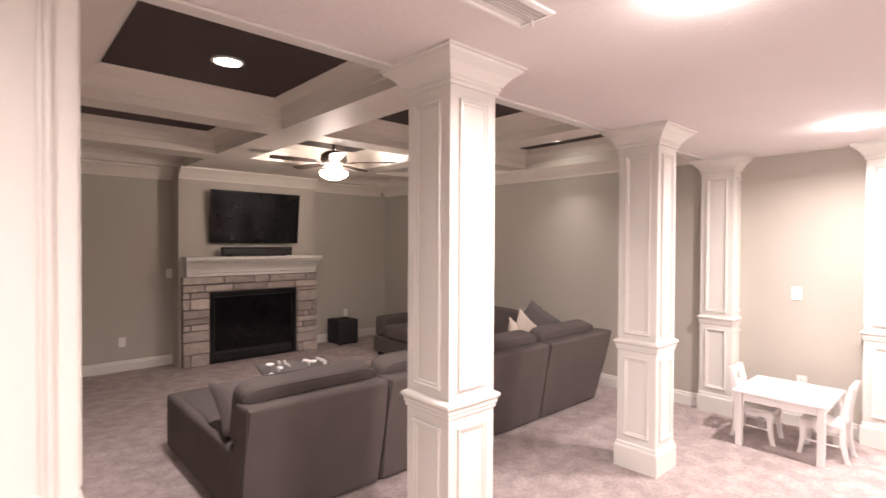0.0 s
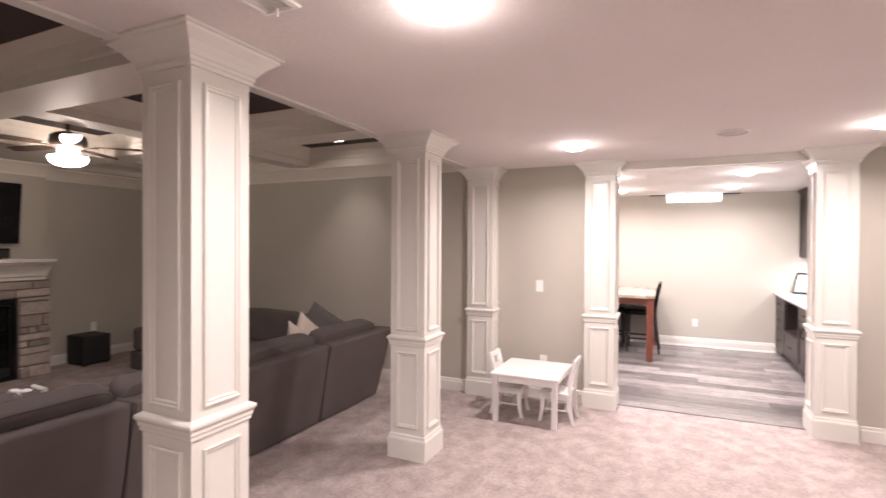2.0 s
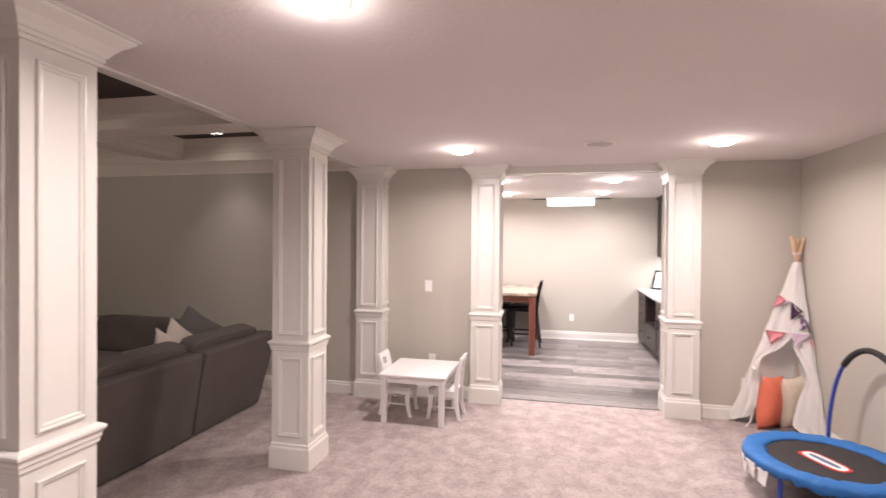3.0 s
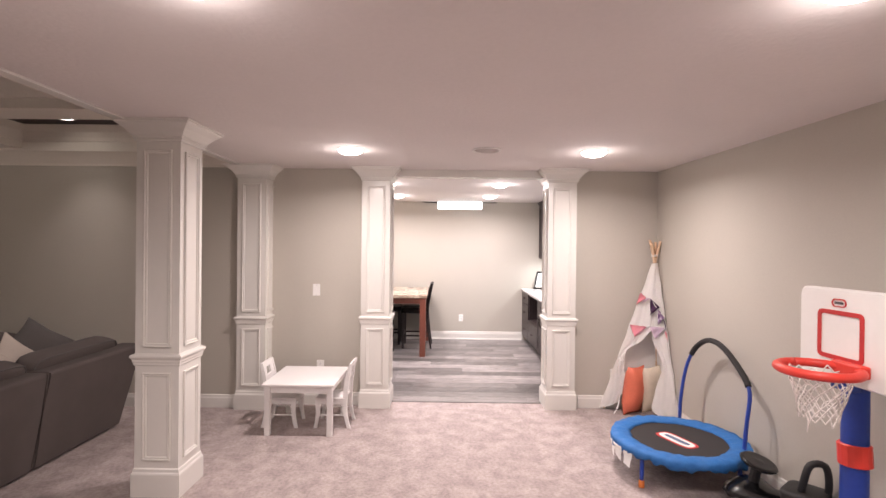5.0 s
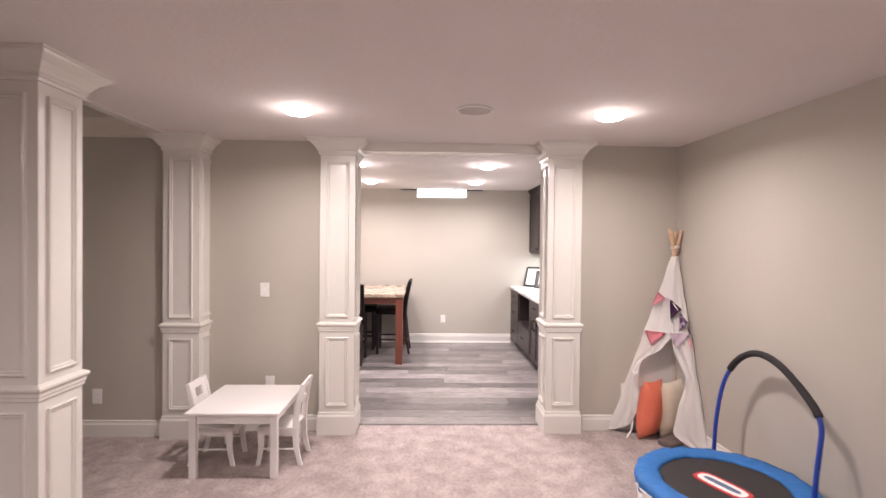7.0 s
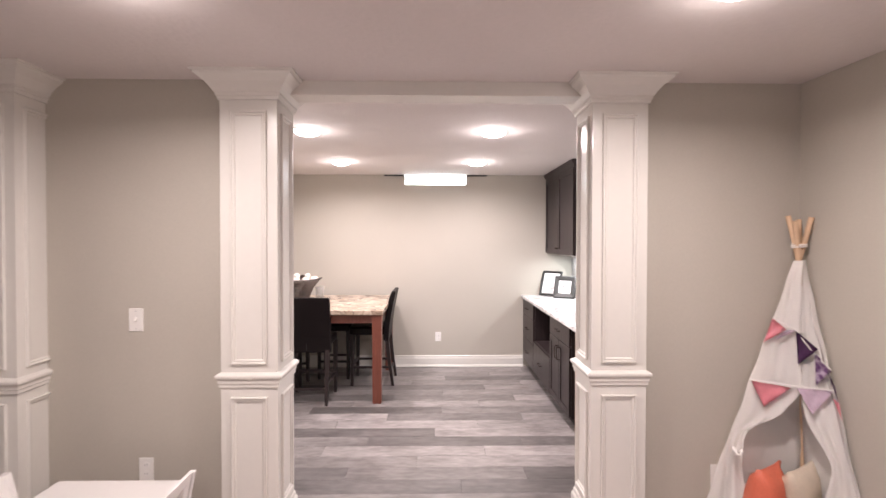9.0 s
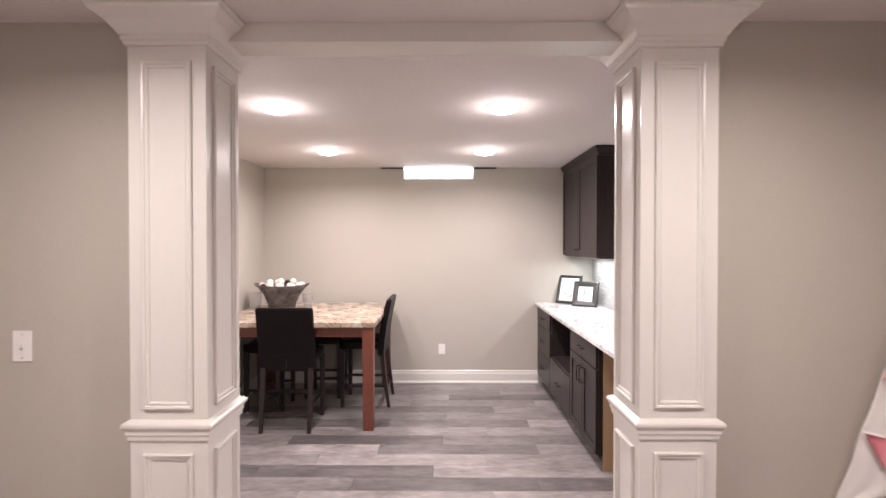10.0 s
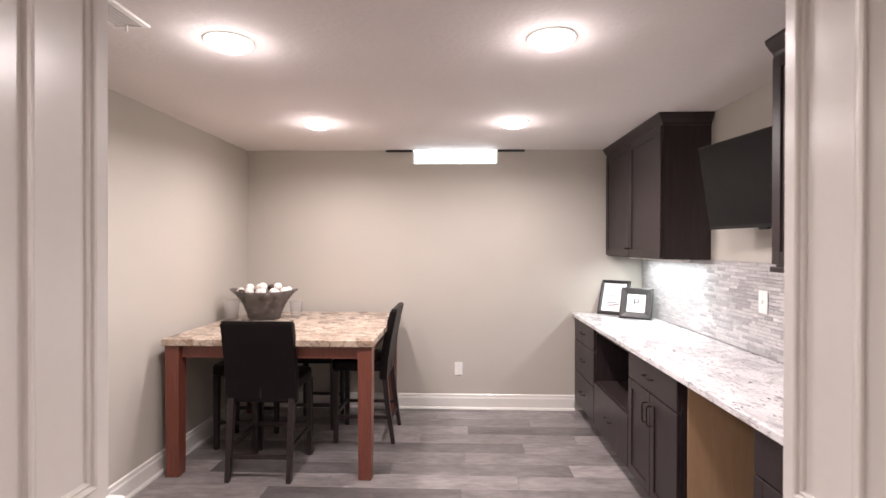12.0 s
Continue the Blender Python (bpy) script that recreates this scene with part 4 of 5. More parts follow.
for i in range(4):
    a = radians(90 * i + 34)
    x, y = (R - 0.03) * math.cos(a), (R - 0.03) * math.sin(a)
    leg = part("leg", tube([(x, y, 0.235), (x * 1.01, y * 1.01, 0.1), (x * 1.01, y * 1.01, 0.03)], 0.014, 10), M["blue_tube"], tr, smooth=True)
    part("leg_tip", moved(lathe([(0.017, 0.0), (0.019, 0.01), (0.019, 0.045), (0.016, 0.05)], 12), pose(x * 1.01, y * 1.01, 0)), M["orange"], leg, "orange rubber tip")
bars = [(0.56, -0.27, 0.16), (0.555, -0.28, 0.4), (0.545, -0.31, 0.62), (0.50, -0.335, 0.76), (0.43, -0.355, 0.85), (0.33, -0.37, 0.905), (0.22, -0.38, 0.915), (0.10, -0.385, 0.885), (-0.02, -0.39, 0.82), (-0.13, -0.395, 0.74), (-0.185, -0.395, 0.68), (-0.21, -0.39, 0.60), (-0.215, -0.365, 0.4), (-0.22, -0.345, 0.16)]


def smooth_path(pts, n=5):
    """Points along a smooth curve through pts."""
    v = [Vector(q) for q in pts]
    v = [v[0] * 2 - v[1]] + v + [v[-1] * 2 - v[-2]]
    out = []
    for a, b, c, d in zip(v, v[1:], v[2:], v[3:]):
        for k in range(n):
            t = k / n
            out.append(0.5 * (2 * b + (c - a) * t + (2 * a - 5 * b + 4 * c - d) * t * t + (3 * b - a - 3 * c + d) * t ** 3))
    return out + [v[-2]]


bar = part("handlebar", tube(smooth_path(bars), 0.0135, 12), M["blue_tube"], tr, "blue steel handlebar", True)
part("grip", tube(smooth_path(bars)[15:51], 0.021, 12), M["foam"], bar, "black foam grip", True)
for x, y in ((0.50, -0.26), (-0.20, -0.33)):
    part("bracket", box(x - 0.06, y - 0.02, 0.15, x + 0.07, y + 0.01, 0.19, 0.004), M["blue_tube"], tr)
for k, (a, s) in enumerate(((96, 1.2), (86, 0.9), (112, 0.8))):
    a = radians(a)
    part("cloth_tag", moved(loft([[(-0.045 * s, 0.006 * math.sin(i), -0.03 * i), (0.045 * s, 0.012 * math.cos(i), -0.032 * i), (0.045 * s, 0.004 + 0.012 * math.cos(i), -0.032 * i), (-0.045 * s, 0.004 + 0.006 * math.sin(i), -0.03 * i)] for i in range(4)]), pose((R + 0.016) * math.cos(a), (R + 0.016) * math.sin(a), 0.215, 14 - 6 * k, 0, math.degrees(a) + 90)), M["paper"], tr, "white care label")

# basketball hoop
hp = thing("toy_basketball_hoop", "toy basketball hoop, white board, red rim, blue post", "basketball hoop", pose(3.97, -2.29, 0, 0, 0, 3))


def rounded_plate(w, h, d, r, bev=0.012):
    pts = []
    for cx, cz, a0 in ((w / 2 - r, h / 2 - r, 0), (-w / 2 + r, h / 2 - r, 90), (-w / 2 + r, -h / 2 + r, 180), (w / 2 - r, -h / 2 + r, 270)):
        for i in range(6):
            a = radians(a0 + 18 * i)
            pts.append((cx + r * math.cos(a), cz + r * math.sin(a)))
    ring = []
    for y, s in ((-d / 2, 1 - 2 * bev / w), (-d / 2 + bev, 1), (d / 2 - bev, 1), (d / 2, 1 - 2 * bev / w)):
        ring.append([(x * s, y, z * s) for x, z in pts])
    return loft(ring)


def rounded_outline(w, h, r, t, y0, y1):
    def pts(w, h, r):
        out = []
        for cx, cz, a0 in ((w / 2 - r, h / 2 - r, 0), (-w / 2 + r, h / 2 - r, 90), (-w / 2 + r, -h / 2 + r, 180), (w / 2 - r, -h / 2 + r, 270)):
            for i in range(6):
                a = radians(a0 + 18 * i)
                out.append((cx + r * math.cos(a), cz + r * math.sin(a)))
        return out
    o, i = pts(w, h, r), pts(w - 2 * t, h - 2 * t, max(0.002, r - t))
    rings = [[(a[0], y0, a[1]), (a[0], y1, a[1]), (b[0], y1, b[1]), (b[0], y0, b[1])] for a, b in zip(o, i)]
    rings.append(rings[0])
    bm = loft(rings, caps=False)
    bmesh.ops.remove_doubles(bm, verts=bm.verts[:], dist=0.00001)
    return bm


board = part("backboard", moved(rounded_plate(0.64, 0.46, 0.05, 0.04), pose(0, 0, 1.215)), M["white_plastic"], hp)
part("target_square", moved(rounded_outline(0.27, 0.245, 0.03, 0.022, 0.024, 0.030), pose(0.055, 0, 1.215)), M["red_paint"], board, "red painted square")
part("logo_outline", moved(rounded_outline(0.085, 0.042, 0.02, 0.006, 0.024, 0.029), pose(0.062, 0, 1.375)), M["red_paint"], board, "red rounded outline")
part("logo_bar", box(0.037, 0.024, 1.369, 0.087, 0.028, 1.381), M["ink"], board)
rimpts = [(0.163 * math.cos(radians(a)) - 0.03, 0.205 + 0.163 * math.sin(radians(a)), 1.07) for a in range(0, 360, 12)]
rim = part("rim", tube(rimpts + rimpts[:1], 0.0215, 12), M["red"], hp, "red plastic rim", True)
part("rim_plate", box(-0.12, 0.024, 1.04, 0.06, 0.072, 1.10, 0.01), M["red"], rim)
net = bmesh.new()
NN, NL = 14, 8
for i in range(NN):
    for sgn in (1, -1):
        pts = []
        for k in range(NL + 1):
            s = k / NL
            a = 2 * math.pi * (i + sgn * k * 0.5) / NN
            r = 0.062 * (1 - s) ** 1.2 + 0.074 + 0.010 * math.sin(3 * a) * s
            pts.append((r * math.cos(a) - 0.035, 0.198 + r * math.sin(a), 1.06 - 0.23 * s + 0.012 * math.sin(5 * a + k)))
        merge(net, tube(pts, 0.003, 4))
merge(net, tube([(-0.03, 0.25, 0.84), (-0.035, 0.255, 0.80), (-0.025, 0.25, 0.77)], 0.003, 4))
part("net", net, M["net"], hp, "white cord net")
post = []
for z, w in ((0.1, 0.067), (0.3, 0.066), (0.6, 0.064), (0.85, 0.063), (1.0, 0.061)):
    post.append([(w * math.cos(2 * math.pi * i / 16), w * 0.85 * math.sin(2 * math.pi * i / 16), z) for i in range(16)])
part("post", moved(loft(post), pose(0.11, -0.11, 0)), M["blue_plastic"], hp, "royal blue plastic post", True)
part("post_collar", moved(loft([[(w * math.cos(2 * math.pi * i / 16), w * 0.9 * math.sin(2 * math.pi * i / 16), z) for i in range(16)] for z, w in ((-0.055, 0.071), (-0.05, 0.077), (0.05, 0.077), (0.055, 0.070))]), pose(0.11, -0.11, 0.605, 0, 5, 0)), M["red"], hp, "red plastic collar")
part("board_mount", box(0.05, -0.09, 0.93, 0.17, -0.024, 1.12, 0.01), M["blue_plastic"], hp)
part("base", box(-0.22, -0.28, 0, 0.26, 0.16, 0.13, 0.04, 3), M["blue_plastic"], hp)

# ride-on car
rc = thing("ride_on_car", "glossy black plastic ride-on toy car with steering wheel", "toy car", pose(4.545, -2.375, 0, 0, 0, 40))
body = []
for x, w, z0, z1 in ((-0.24, 0.07, 0.10, 0.17), (-0.22, 0.11, 0.075, 0.19), (-0.12, 0.14, 0.07, 0.215), (0.0, 0.10, 0.08, 0.17), (0.09, 0.11, 0.08, 0.16), (0.18, 0.17, 0.07, 0.19), (0.27, 0.17, 0.07, 0.18), (0.33, 0.09, 0.085, 0.14)):
    body.append([(x, w * math.cos(2 * math.pi * i / 14), (z0 + z1) / 2 + (z1 - z0) / 2 * math.sin(2 * math.pi * i / 14)) for i in range(14)])
part("body", loft(body), M["black"], rc, smooth=True)
part("seat", cushion(-0.20, -0.12, 0.17, 0.02, 0.12, 0.235, 0.5, 5, 0.0), M["black_matt"], rc, smooth=True)
part("back_handle", moved(tube(smooth_path([(0.03, -0.075, 0.17), (0, -0.07, 0.29), (-0.01, -0.04, 0.395), (-0.01, 0.04, 0.395), (0, 0.07, 0.29), (0.03, 0.075, 0.17)], 4), 0.02, 10), pose(-0.14, 0, 0, 0, 0, -45)), M["black_matt"], rc, smooth=True)
part("steering_column", tube([(0.19, 0, 0.15), (0.16, 0, 0.30)], 0.03, 10), M["black_matt"], rc)
wh = moved(lathe([(0.02, 0.012), (0.045, 0.006), (0.085, 0.012), (0.1, 0.01), (0.108, 0.0), (0.1, -0.012), (0.085, -0.008), (0.03, -0.012)], 24), pose(0.155, 0, 0.31, 0, -16, 0))
part("steering_wheel", wh, M["black"], rc, smooth=True)
for x, y in ((-0.16, 0.13), (-0.16, -0.13), (0.21, 0.16), (0.21, -0.16)):
    part("wheel", moved(lathe([(0.02, -0.025), (0.055, -0.022), (0.06, -0.01), (0.06, 0.01), (0.055, 0.022), (0.02, 0.025)], 18), pose(x, y, 0.06, 90, 0, 0)), M["black_matt"], rc)

# ---- bar room ----
def shaker(w, h, mat, knob=None):
    """A shaker door or drawer front in the xz plane, its face towards +y, centred."""
    bm = box(-w / 2 + 0.05, 0, -h / 2 + 0.05, w / 2 - 0.05, 0.012, h / 2 - 0.05)
    for a, b, c, d in ((-w / 2, -h / 2, -w / 2 + 0.055, h / 2), (w / 2 - 0.055, -h / 2, w / 2, h / 2), (-w / 2 + 0.055, h / 2 - 0.055, w / 2 - 0.055, h / 2), (-w / 2 + 0.055, -h / 2, w / 2 - 0.055, -h / 2 + 0.055)):
        box(a, 0, b, c, 0.02, d, 0.0015, 1, bm)
    return bm


def slab_front(w, h):
    return box(-w / 2, 0, -h / 2, w / 2, 0.02, h / 2, 0.003)


FY = -1.675   # face of the base cabinets


def pull(parent, x, z, vertical=False, L=0.11):
    pts = [(-L / 2, 0, 0), (-L / 2, 0.025, 0), (-L / 2 + 0.012, 0.03, 0), (L / 2 - 0.012, 0.03, 0), (L / 2, 0.025, 0), (L / 2, 0, 0)]
    part("handle", moved(tube(pts, 0.0045, 8), pose(x, FY + 0.02, z) @ (pose(0, 0, 0, 0, 90, 0) if vertical else Matrix())), M["bronze"], parent, "dark bronze pull")


def base_cabinet(x0, x1, label, fronts):
    t = thing("base_cabinet", label, "cabinet", pose(0, 0, 0), "bar base cabinets")
    opening = [f for f in fronts if f[0] == "open"]
    if opening:
        z0, z1 = opening[0][1:3]
        b = bmesh.new()
        for c in ((x0, BS + 0.002, 0.10, x0 + 0.018, FY, 0.874), (x1 - 0.018, BS + 0.002, 0.10, x1, FY, 0.874), (x0 + 0.018, BS + 0.002, 0.10, x1 - 0.018, FY, z0), (x0 + 0.018, BS + 0.002, z1, x1 - 0.018, FY, 0.874), (x0 + 0.018, BS + 0.002, z0, x1 - 0.018, BS + 0.012, z1)):
            box(*c, bm=b)
        part("body", b, M["espresso"], t)
    else:
        part("body", box(x0, BS + 0.002, 0.10, x1, FY, 0.874), M["espresso"], t)
    part("toe_kick", box(x0, BS + 0.002, 0, x1, FY - 0.07, 0.10), M["black_matt"], t)
    for f in fronts:
        if f[0] == "drawer":
            _, z0, z1 = f
            d = part("drawer_front", moved(slab_front(x1 - x0 - 0.008, z1 - z0 - 0.008), pose((x0 + x1) / 2, FY, (z0 + z1) / 2)), M["espresso"], t)
            pull(d, (x0 + x1) / 2, (z0 + z1) / 2)
        elif f[0] == "doors":
            _, z0, z1 = f
            w = (x1 - x0) / 2
            for k in (0, 1):
                d = part("door", moved(shaker(w - 0.006, z1 - z0 - 0.008, None), pose(x0 + w * (k + 0.5), FY, (z0 + z1) / 2)), M["espresso"], t)
                pull(d, x0 + w + (-0.035 if k == 0 else 0.035), z1 - 0.12, True)
    return t


base_cabinet(9.66, 10.31, "espresso base cabinet with three stacked drawers", [("drawer", 0.68, 0.87), ("drawer", 0.40, 0.68), ("drawer", 0.11, 0.40)])
base_cabinet(8.86, 9.655, "espresso base cabinet with an open niche over a drawer", [("open", 0.46, 0.84), ("drawer", 0.11, 0.45)])
bc = base_cabinet(8.15, 8.855, "espresso base cabinet with a drawer over two doors", [("drawer", 0.70, 0.87), ("doors", 0.11, 0.70)])
part("side_panel", box(8.143, BS + 0.004, 0.0, 8.149, FY - 0.03, 0.874), M["maple"], bc, "raw pale maple side panel")
base_cabinet(6.86, 7.52, "espresso base cabinet with a drawer over two doors", [("drawer", 0.70, 0.87), ("doors", 0.11, 0.70)])
ct = thing("worktop", "white speckled granite worktop along the wall", "worktop", pose(0, 0, 0))
part("slab", box(6.83, BS + 0.002, 0.876, BX - 0.002, -1.655, 0.908, 0.0), M["granite"], ct)
part("front_edge", box(6.83, -1.655, 0.874, BX - 0.002, -1.632, 0.908, 0.006, 3), M["granite"], ct)


def upper_cabinet(x0, x1, z0, z1, y, label):
    t = thing("wall_cabinet", label, "cabinet", pose(0, 0, 0), "bar wall cabinets")
    part("body", box(x0, BS + 0.002, z0, x1, y, z1), M["espresso"], t)
    w = (x1 - x0) / 2
    for k in (0, 1):
        d = part("door", moved(shaker(w - 0.006, z1 - z0 - 0.03, None), pose(x0 + w * (k + 0.5), y, (z0 + z1) / 2 - 0.005)), M["espresso"], t)
        part("knob", moved(lathe([(0.005, 0), (0.005, 0.012), (0.011, 0.018), (0.010, 0.024), (0.002, 0.027)], 12), pose(x0 + w + (-0.028 if k == 0 else 0.028), y + 0.02, z0 + 0.07, -90, 0, 0)), M["bronze"], d)
    prof = [(0.0, z1 - 0.02), (0.006, z1 - 0.02), (0.012, z1), (0.03, z1 + 0.02), (0.045, z1 + 0.045), (0.045, BARCEIL - 0.002), (0.0, BARCEIL - 0.002)]
    rings = [[(x0 - d, BS + 0.003, z), (x0 - d, y + d, z), (x1 + min(d, 0.01), y + d, z), (x1 + min(d, 0.01), BS + 0.003, z)] for d, z in prof]
    part("crown", loft(rings), M["espresso"], t)
    return t


upper_cabinet(9.08, BX - 0.012, 1.435, 2.36, -1.96, "tall espresso wall cabinet with two doors")
west_cabinet = upper_cabinet(6.90, 7.885, 1.435, 2.36, -1.96, "tall espresso wall cabinet with two doors")
part("light_rail", box(6.90, BS + 0.003, 1.410, 7.905, -1.945, 1.4345, 0.004), M["espresso"], west_cabinet)
ul = thing("under_cabinet_lamp", "slim white strip lamp under the wall cabinet, lit", "strip lamp", pose(9.62, -2.12, 1.434))
part("housing", box(-0.52, -0.03, -0.018, 0.52, 0.03, -0.0005, 0.003), M["white_plastic"], ul)
btv = thing("television", "black flat television on a tilting wall arm", "television", pose(8.27, -2.12, 1.865, 0, 0, 9) @ pose(0, 0, 0, -9, 0, 0))
part("bezel", box(-0.42, -0.02, -0.245, 0.42, 0.02, 0.245, 0.006), M["black"], btv)
part("screen", box(-0.41, 0.0205, -0.225, 0.41, 0.0225, 0.237), M["screen"], btv)
part("logo_tab", box(-0.03, 0.0, -0.255, 0.03, 0.021, -0.244), M["black"], btv)
part("wall_arm", box(-0.06, -0.25, -0.06, 0.06, -0.02, 0.06, 0.006), M["black_matt"], btv)

# counter-height table
bt = thing("dining_table", "counter-height square table, beige marble top, cherry legs", "table", pose(9.545, 0.66, 0))
part("tabletop", box(-0.695, -0.695, 0.868, 0.695, 0.695, 0.915, 0.008, 2), M["marble"], bt, "beige brown marble top")
for s in (-1, 1):
    part("apron", box(-0.59, s * 0.63 - 0.011, 0.785, 0.59, s * 0.63 + 0.011, 0.867), M["cherry"], bt)
    part("apron", box(s * 0.63 - 0.011, -0.59, 0.785, s * 0.63 + 0.011, 0.59, 0.867), M["cherry"], bt)
    for q in (-1, 1):
        x, y = s * 0.628, q * 0.635
        part("leg", loft([[(x - w, y - w, z), (x + w, y - w, z), (x + w, y + w, z), (x - w, y + w, z)] for w, z in ((0.040, 0.0), (0.042, 0.004), (0.046, 0.867))]), M["cherry"], bt)


def bar_chair():
    t = thing("bar_chair", "dark leather counter chair with slim wooden legs", "chair", pose(0, 0, 0), "chairs round the table")
    part("seat", cushion(-0.225, -0.41, 0.555, 0.225, 0.02, 0.645, 0.22, 6, 0.003), M["leather"], t, smooth=True)
    bk = bmesh.new()
    rings = []
    for z, y, d in ((0.50, 0.0, 0.022), (0.52, 0.0, 0.028), (0.65, 0.008, 0.03), (0.80, 0.03, 0.03), (0.95, 0.062, 0.028), (1.02, 0.08, 0.026), (1.04, 0.085, 0.018)):
        w = 0.232 if z < 1.03 else 0.225
        rings.append([(-w, y - d, z), (w, y - d, z), (w + 0.004, y, z), (w, y + d, z), (-w, y + d, z), (-w - 0.004, y, z)])
    part("backrest", loft(rings), M["leather"], t)
    part("back_seam", box(-0.002, 0.03, 0.53, 0.002, 0.034, 0.66), M["black_matt"], t)
    for x in (-0.2, 0.2):
        part("back_leg", loft([[(x - w, y - w, z), (x + w, y - w, z), (x + w, y + w, z), (x - w, y + w, z)] for y, z, w in ((0.075, 0, 0.014), (0.03, 0.3, 0.019), (0.005, 0.56, 0.021))]), M["espresso"], t)
        part("front_leg", loft([[(x - w, y - w, z), (x + w, y - w, z), (x + w, y + w, z), (x - w, y + w, z)] for y, z, w in ((-0.37, 0, 0.016), (-0.37, 0.56, 0.021))]), M["espresso"], t)
        part("side_stretcher", box(x - 0.009, -0.355, 0.19, x + 0.009, 0.03, 0.215), M["espresso"], t)
    part("foot_rail", box(-0.185, -0.382, 0.2, 0.185, -0.36, 0.235), M["espresso"], t)
    part("back_stretcher", box(-0.185, 0.038, 0.14, 0.185, 0.055, 0.165), M["espresso"], t)
    return t


ch = bar_chair()
ch.matrix_basis = pose(8.90, 0.705, 0, 0, 0, 90)
copy_thing(ch, pose(9.69, -0.005, 0, 0, 0, 180))


# Added stools: dark shapes standing in for the darkness under the table.
def counter_stool():
    t = thing("counter_stool", "dark stool shape added for the darkness under the table", "stool", pose(0, 0, 0), "stools under the table")
    part("seat", cushion(-0.2, -0.2, 0.55, 0.2, 0.2, 0.64, 0.22, 6, 0.003), M["leather"], t, smooth=True)
    for x in (-0.165, 0.165):
        for y in (-0.165, 0.165):
            part("leg", loft([[(x - w, y - w, z), (x + w, y - w, z), (x + w, y + w, z), (x - w, y + w, z)] for w, z in ((0.016, 0), (0.021, 0.56))]), M["espresso"], t)
        part("stretcher", box(x - 0.009, -0.15, 0.19, x + 0.009, 0.15, 0.215), M["espresso"], t)
    return t


st = counter_stool()
st.matrix_basis = pose(9.92, 0.62, 0, 0, 0, 0)
copy_thing(st, pose(9.50, 1.06, 0, 0, 0, 0))
vase = thing("glass_vase", "small clear glass vase standing on the table", "vase", pose(9.70, 1.285, 0.915))
part("body", lathe([(0.05, 0), (0.055, 0.004), (0.064, 0.09), (0.07, 0.165), (0.066, 0.165), (0.059, 0.09), (0.05, 0.008), (0.002, 0.007)], 24), M["clear_glass"], vase, smooth=True)
copy_thing(vase, pose(9.86, 0.80, 0.915) @ Matrix.Diagonal((0.8, 0.8, 0.85, 1)))

# glass bowl with balls
bw = thing("centrepiece_bowl", "smoked glass oval bowl filled with pale decorative balls", "bowl", pose(9.75, 1.03, 0.915) @ Matrix.Diagonal((1, 1, 1, 1)))
outer = []
for s, z in ((0.44, 0.0), (0.48, 0.006), (0.52, 0.05), (0.64, 0.12), (0.84, 0.19), (1.0, 0.225)):
    outer.append([(0.15 * s * math.cos(2 * math.pi * i / 32), 0.285 * s * math.sin(2 * math.pi * i / 32), z + (0.035 * abs(math.sin(2 * math.pi * i / 32)) ** 3) * (s - 0.3)) for i in range(32)])
inner = [[(x * 0.95, y * 0.96, z + 0.006) for x, y, z in r] for r in outer[1:]]
part("bowl", loft(outer + inner[::-1]), M["smoke_glass"], bw, smooth=True)
rnd = random.Random(3)
k = 0
for z, ra, rb, count in ((0.075, 0.025, 0.06, 4), (0.125, 0.045, 0.115, 8), (0.18, 0.065, 0.165, 11), (0.225, 0.082, 0.20, 14), (0.262, 0.03, 0.12, 6)):
    for i in range(count):
        a = 2 * math.pi * (i + 0.3 * k) / count
        r = rnd.uniform(0.029, 0.036)
        shape = lathe([(r * math.sin(math.pi * q / 8) + 0.0003, -r * math.cos(math.pi * q / 8)) for q in range(9)], 12)
        dark = k % 5 == 2
        part("ball", moved(shape, pose(ra * math.cos(a), rb * math.sin(a), z + rnd.uniform(-0.008, 0.008))), M["bronze"] if dark else M["ball"], bw, "dark metal ball" if dark else "", True)
        k += 1


def picture_frame(m, w, h, mat_w, label):
    t = thing("picture_frame", label, "picture frame", m, "framed prints on the worktop")
    part("frame", frame_ring(w, h, [(0, -0.012), (0, 0.0), (0.003, 0.010), (0.014, 0.014), (mat_w - 0.008, 0.008), (mat_w, 0.002), (mat_w, -0.004)], pose(0, 0, h / 2)), M["frame_black"], t)
    part("print", box(-w / 2 + 0.028, -0.001, 0.028, w / 2 - 0.028, 0.003, h - 0.028), M["paper"], t)
    part("back", box(-w / 2 + 0.004, 0.004, 0.004, w / 2 - 0.004, 0.011, h - 0.004), M["black_matt"], t)
    part("strut", loft([[(-0.02, 0.011, h * 0.6), (0.02, 0.011, h * 0.6), (0.02, 0.014, h * 0.6), (-0.02, 0.014, h * 0.6)], [(-0.025, 0.085, 0.03), (0.025, 0.085, 0.03), (0.025, 0.09, 0.03), (-0.025, 0.09, 0.03)]]), M["black_matt"], t)
    return t


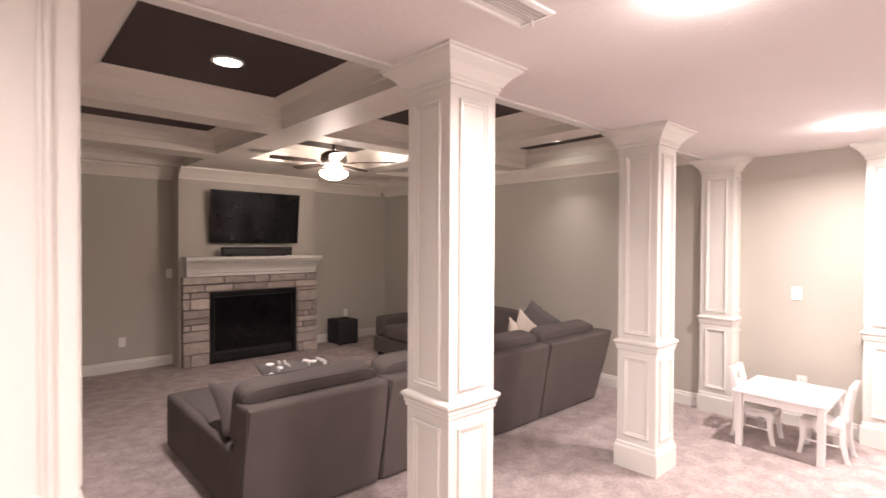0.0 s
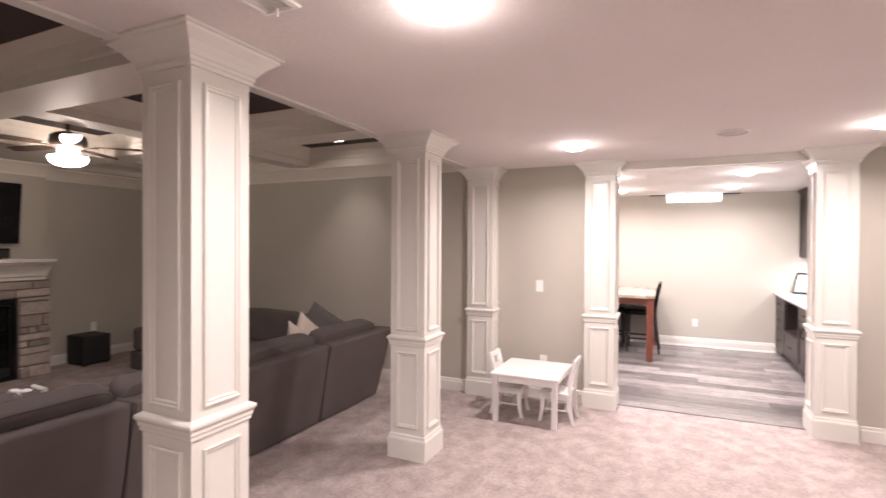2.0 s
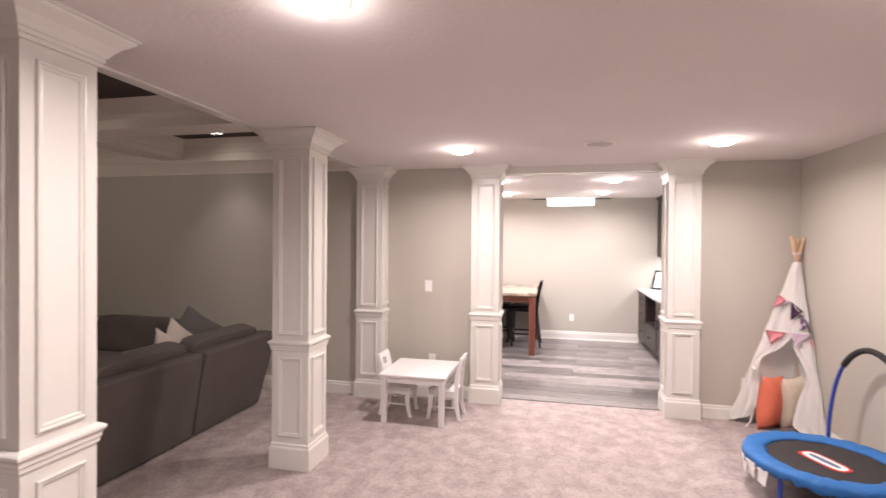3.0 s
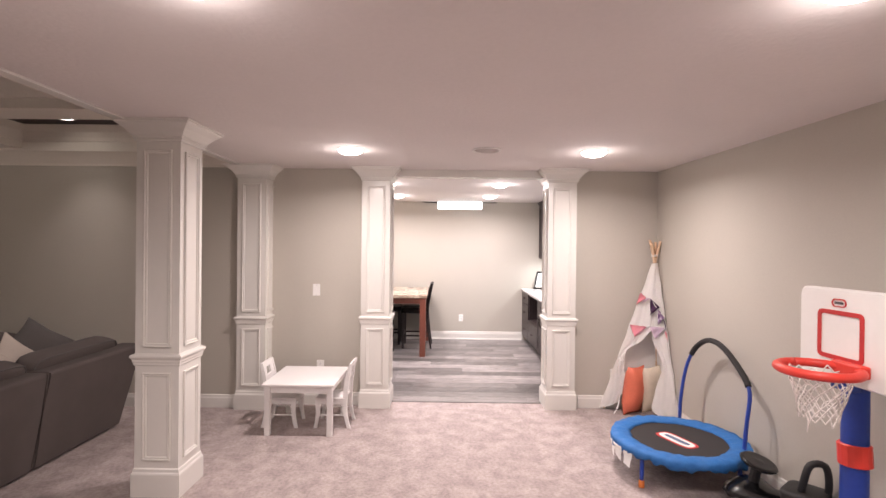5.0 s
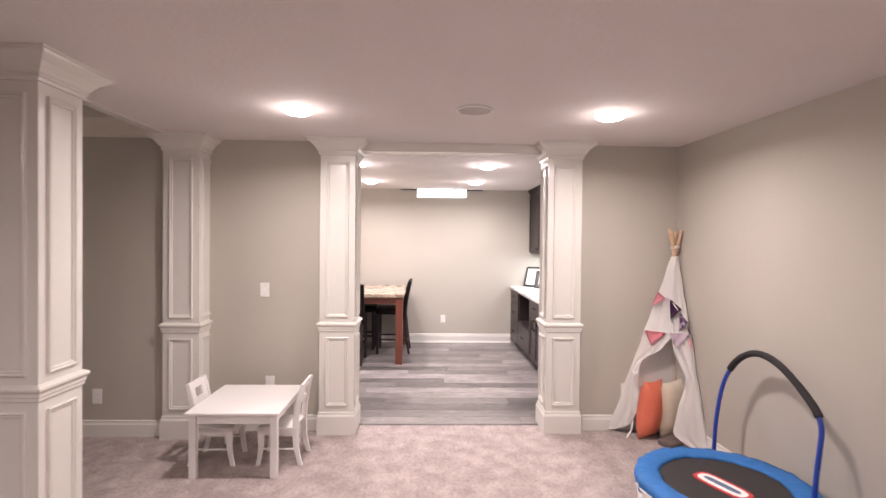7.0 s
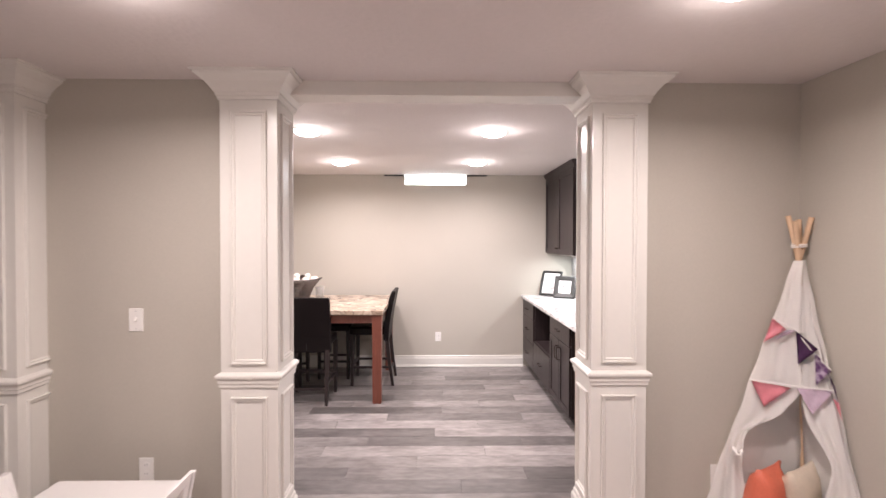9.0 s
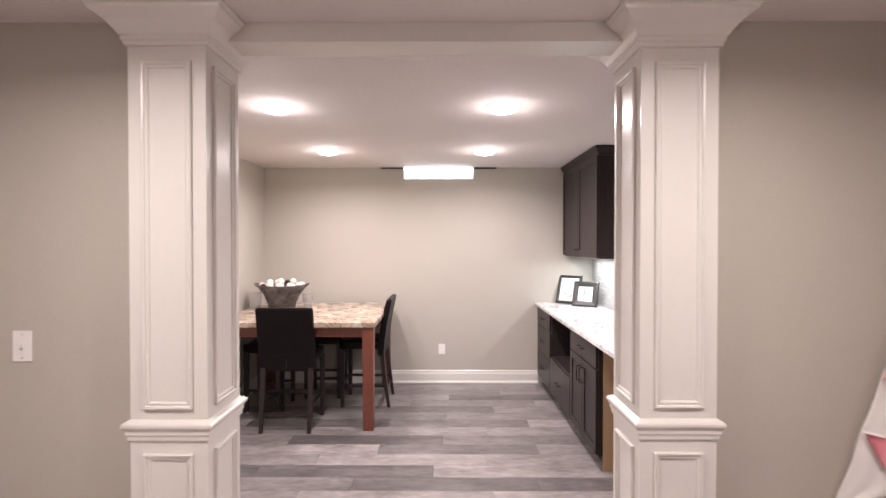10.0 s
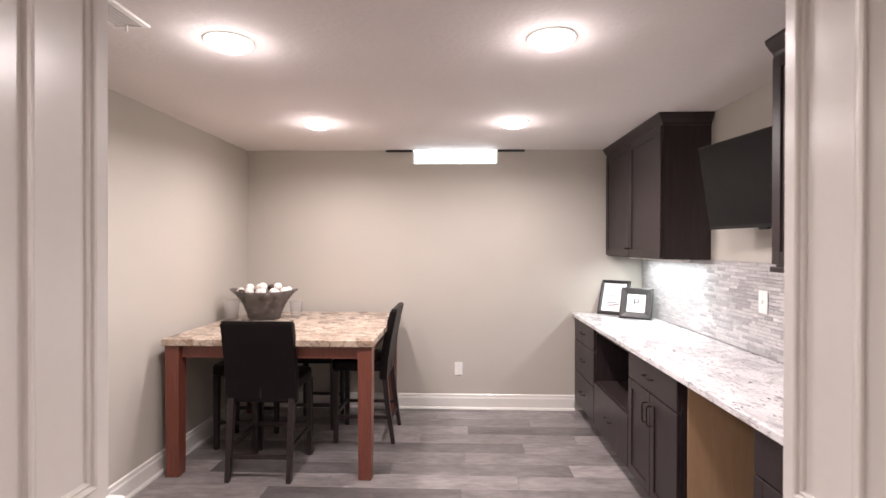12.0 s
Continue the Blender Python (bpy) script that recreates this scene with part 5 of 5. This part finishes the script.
f1 = picture_frame(pose(10.18, -1.95, 0.909) @ pose(0, 0, 0, 0, 0, -128) @ pose(0, 0, 0, -21, 0, 0), 0.265, 0.325, 0.032, "black framed white print leaning on the worktop")
for i, (w, z) in enumerate(((0.07, 0.175), (0.05, 0.155), (0.10, 0.11), (0.11, 0.095), (0.08, 0.08))):
    part("print_line", box(-w / 2, -0.0018, z, w / 2, -0.0009, z + 0.006), M["ink"], f1)
f2 = picture_frame(pose(9.93, -2.07, 0.909) @ pose(0, 0, 0, 0, 0, -124) @ pose(0, 0, 0, -18, 0, 0), 0.265, 0.27, 0.058, "black carved frame with a letter print on the worktop")
mono = bpy.data.curves.new("print_letter", "FONT")
mono.body, mono.size, mono.align_x, mono.align_y, mono.extrude = "P", 0.11, "CENTER", "CENTER", 0.0004
lt = new("print_letter", mono)
lt.data.materials.append(M["ink"])
dg = bpy.context.evaluated_depsgraph_get()
lm = bpy.data.meshes.new_from_object(lt.evaluated_get(dg))
bpy.data.objects.remove(lt)
lm.materials.clear()
lm.materials.append(M["frame_black"])
lo = new("print_letter", lm)
lo.parent = f2
lo.matrix_basis = pose(0, -0.0022, 0.135, 90, 0, 0)


# ---- pieces: stones, tiles, planks ----
rnd = random.Random(11)


def piece_mesh(name, bm, mat):
    me = bpy.data.meshes.new(name)
    bmesh.ops.recalc_face_normals(bm, faces=bm.faces)
    bm.to_mesh(me)
    bm.free()
    me.materials.append(mat)
    return me


def piece(name, me, parent, m):
    ob = new(name, me)
    ob.parent = parent
    ob.matrix_basis = m
    return ob


# ledge stones round the firebox
def stone_mesh(w, h):
    bm = box(-w / 2, -0.028, -h / 2, w / 2, 0.012, h / 2, 0.011, 2)
    for v in bm.verts:
        v.co += noise.noise_vector(v.co * 14 + Vector((w * 90, h * 70, 0))) * 0.008
    return bm


def stone_rows(x0, x1, z0, z1, tall):
    z = z0
    while z < z1 - 0.02:
        h = min(rnd.choice(tall), z1 - z)
        if z1 - z - h < 0.045:
            h = z1 - z
        x = x0
        while x < x1 - 0.01:
            w = min(rnd.choice((0.33, 0.33, 0.24, 0.09)) if x1 - x0 < 0.5 else rnd.uniform(0.2, 0.55), x1 - x)
            if x1 - x - w < 0.07:
                w = x1 - x
            me = piece_mesh("stone", stone_mesh(w - 0.012, h - 0.012), M["stone"])
            piece("stone", me, fire, pose(x + w / 2, 6.682 - rnd.uniform(0, 0.012), z + h / 2))
            x += w
        z += h


stone_rows(3.14, 3.465, 0.0, 0.95, (0.08, 0.11, 0.14, 0.16))
stone_rows(4.675, 5.0, 0.0, 0.95, (0.08, 0.11, 0.14, 0.16))
stone_rows(3.14, 5.0, 0.95, 1.15, (0.08, 0.10, 0.12))

# mosaic backsplash
splash = structure(part("wall_backsplash", box(6.83, BS + 0.0005, 0.909, BX - 0.003, BS + 0.003, 1.434), M["grout"]), "grey mosaic strip tile backsplash")
TH = 0.0205
lens = (0.05, 0.075, 0.10, 0.15, 0.20)
tile_me = {w: piece_mesh("tile", box(-w / 2 + 0.001, 0, -TH / 2 + 0.001, w / 2 - 0.001, 0.006, TH / 2 - 0.001, 0.001, 1), M["tile"]) for w in lens}
rest = bmesh.new()
count = 0
for row in range(25):
    z = 0.915 + TH * (row + 0.5)
    if z + TH / 2 > 1.433:
        break
    x = 6.85 - rnd.uniform(0, 0.06)
    while x < BX - 0.06:
        w = rnd.choice(lens)
        if x + w > BX - 0.006:
            w = 0.05
        dy = rnd.uniform(0, 0.002)
        if x > 7.9 and x < 9.35 and count < 300:
            piece("tile", tile_me[w], splash, pose(x + w / 2, BS + 0.003 + dy, z))
            count += 1
        else:
            box(x + 0.001, BS + 0.003, z - TH / 2 + 0.001, x + w - 0.001, BS + 0.009 + dy, z + TH / 2 - 0.001, 0, bm=rest) if x > 7.7 else None
        x += w
tagged(part("tile_field", rest, M["tile_rest"], splash), "grey mosaic strip tiles", kind="stuff")

# vinyl planks, laid across the bar room
floor_bar = structure(part("floor_bar", box(WB - 0.018, BS + 0.001, -0.0055, BX - 0.001, BN - 0.001, -0.004), M["subfloor"]), "grey wood-look vinyl plank floor")
PW, PL = 0.182, 1.22
plank_cache = {}
x = WB - 0.015
k = 0
while x < BX - 0.01:
    w = min(PW, BX - 0.002 - x)
    y = BS + 0.002 - (k * 0.43 + rnd.uniform(0, 0.15)) % PL
    while y < BN - 0.002:
        a, b = max(y, BS + 0.002), min(y + PL, BN - 0.002)
        if b - a > 0.03:
            key = (round(w, 3), round(b - a, 2))
            if key not in plank_cache:
                plank_cache[key] = piece_mesh("plank", box(-w / 2 + 0.0006, -(b - a) / 2 + 0.0006, -0.004, w / 2 - 0.0006, (b - a) / 2 - 0.0006, 0.0, 0.0012, 1), M["plank"])
            piece("plank", plank_cache[key], floor_bar, pose(x + w / 2, (a + b) / 2, 0.0))
        y += PL
    x += PW
    k += 1
slab("trim_threshold", WB - 0.045, -1.34, 0.0005, WB - 0.012, 0.24, 0.006, M["plank"], "thin grey vinyl strip between carpet and planks", 0.002)
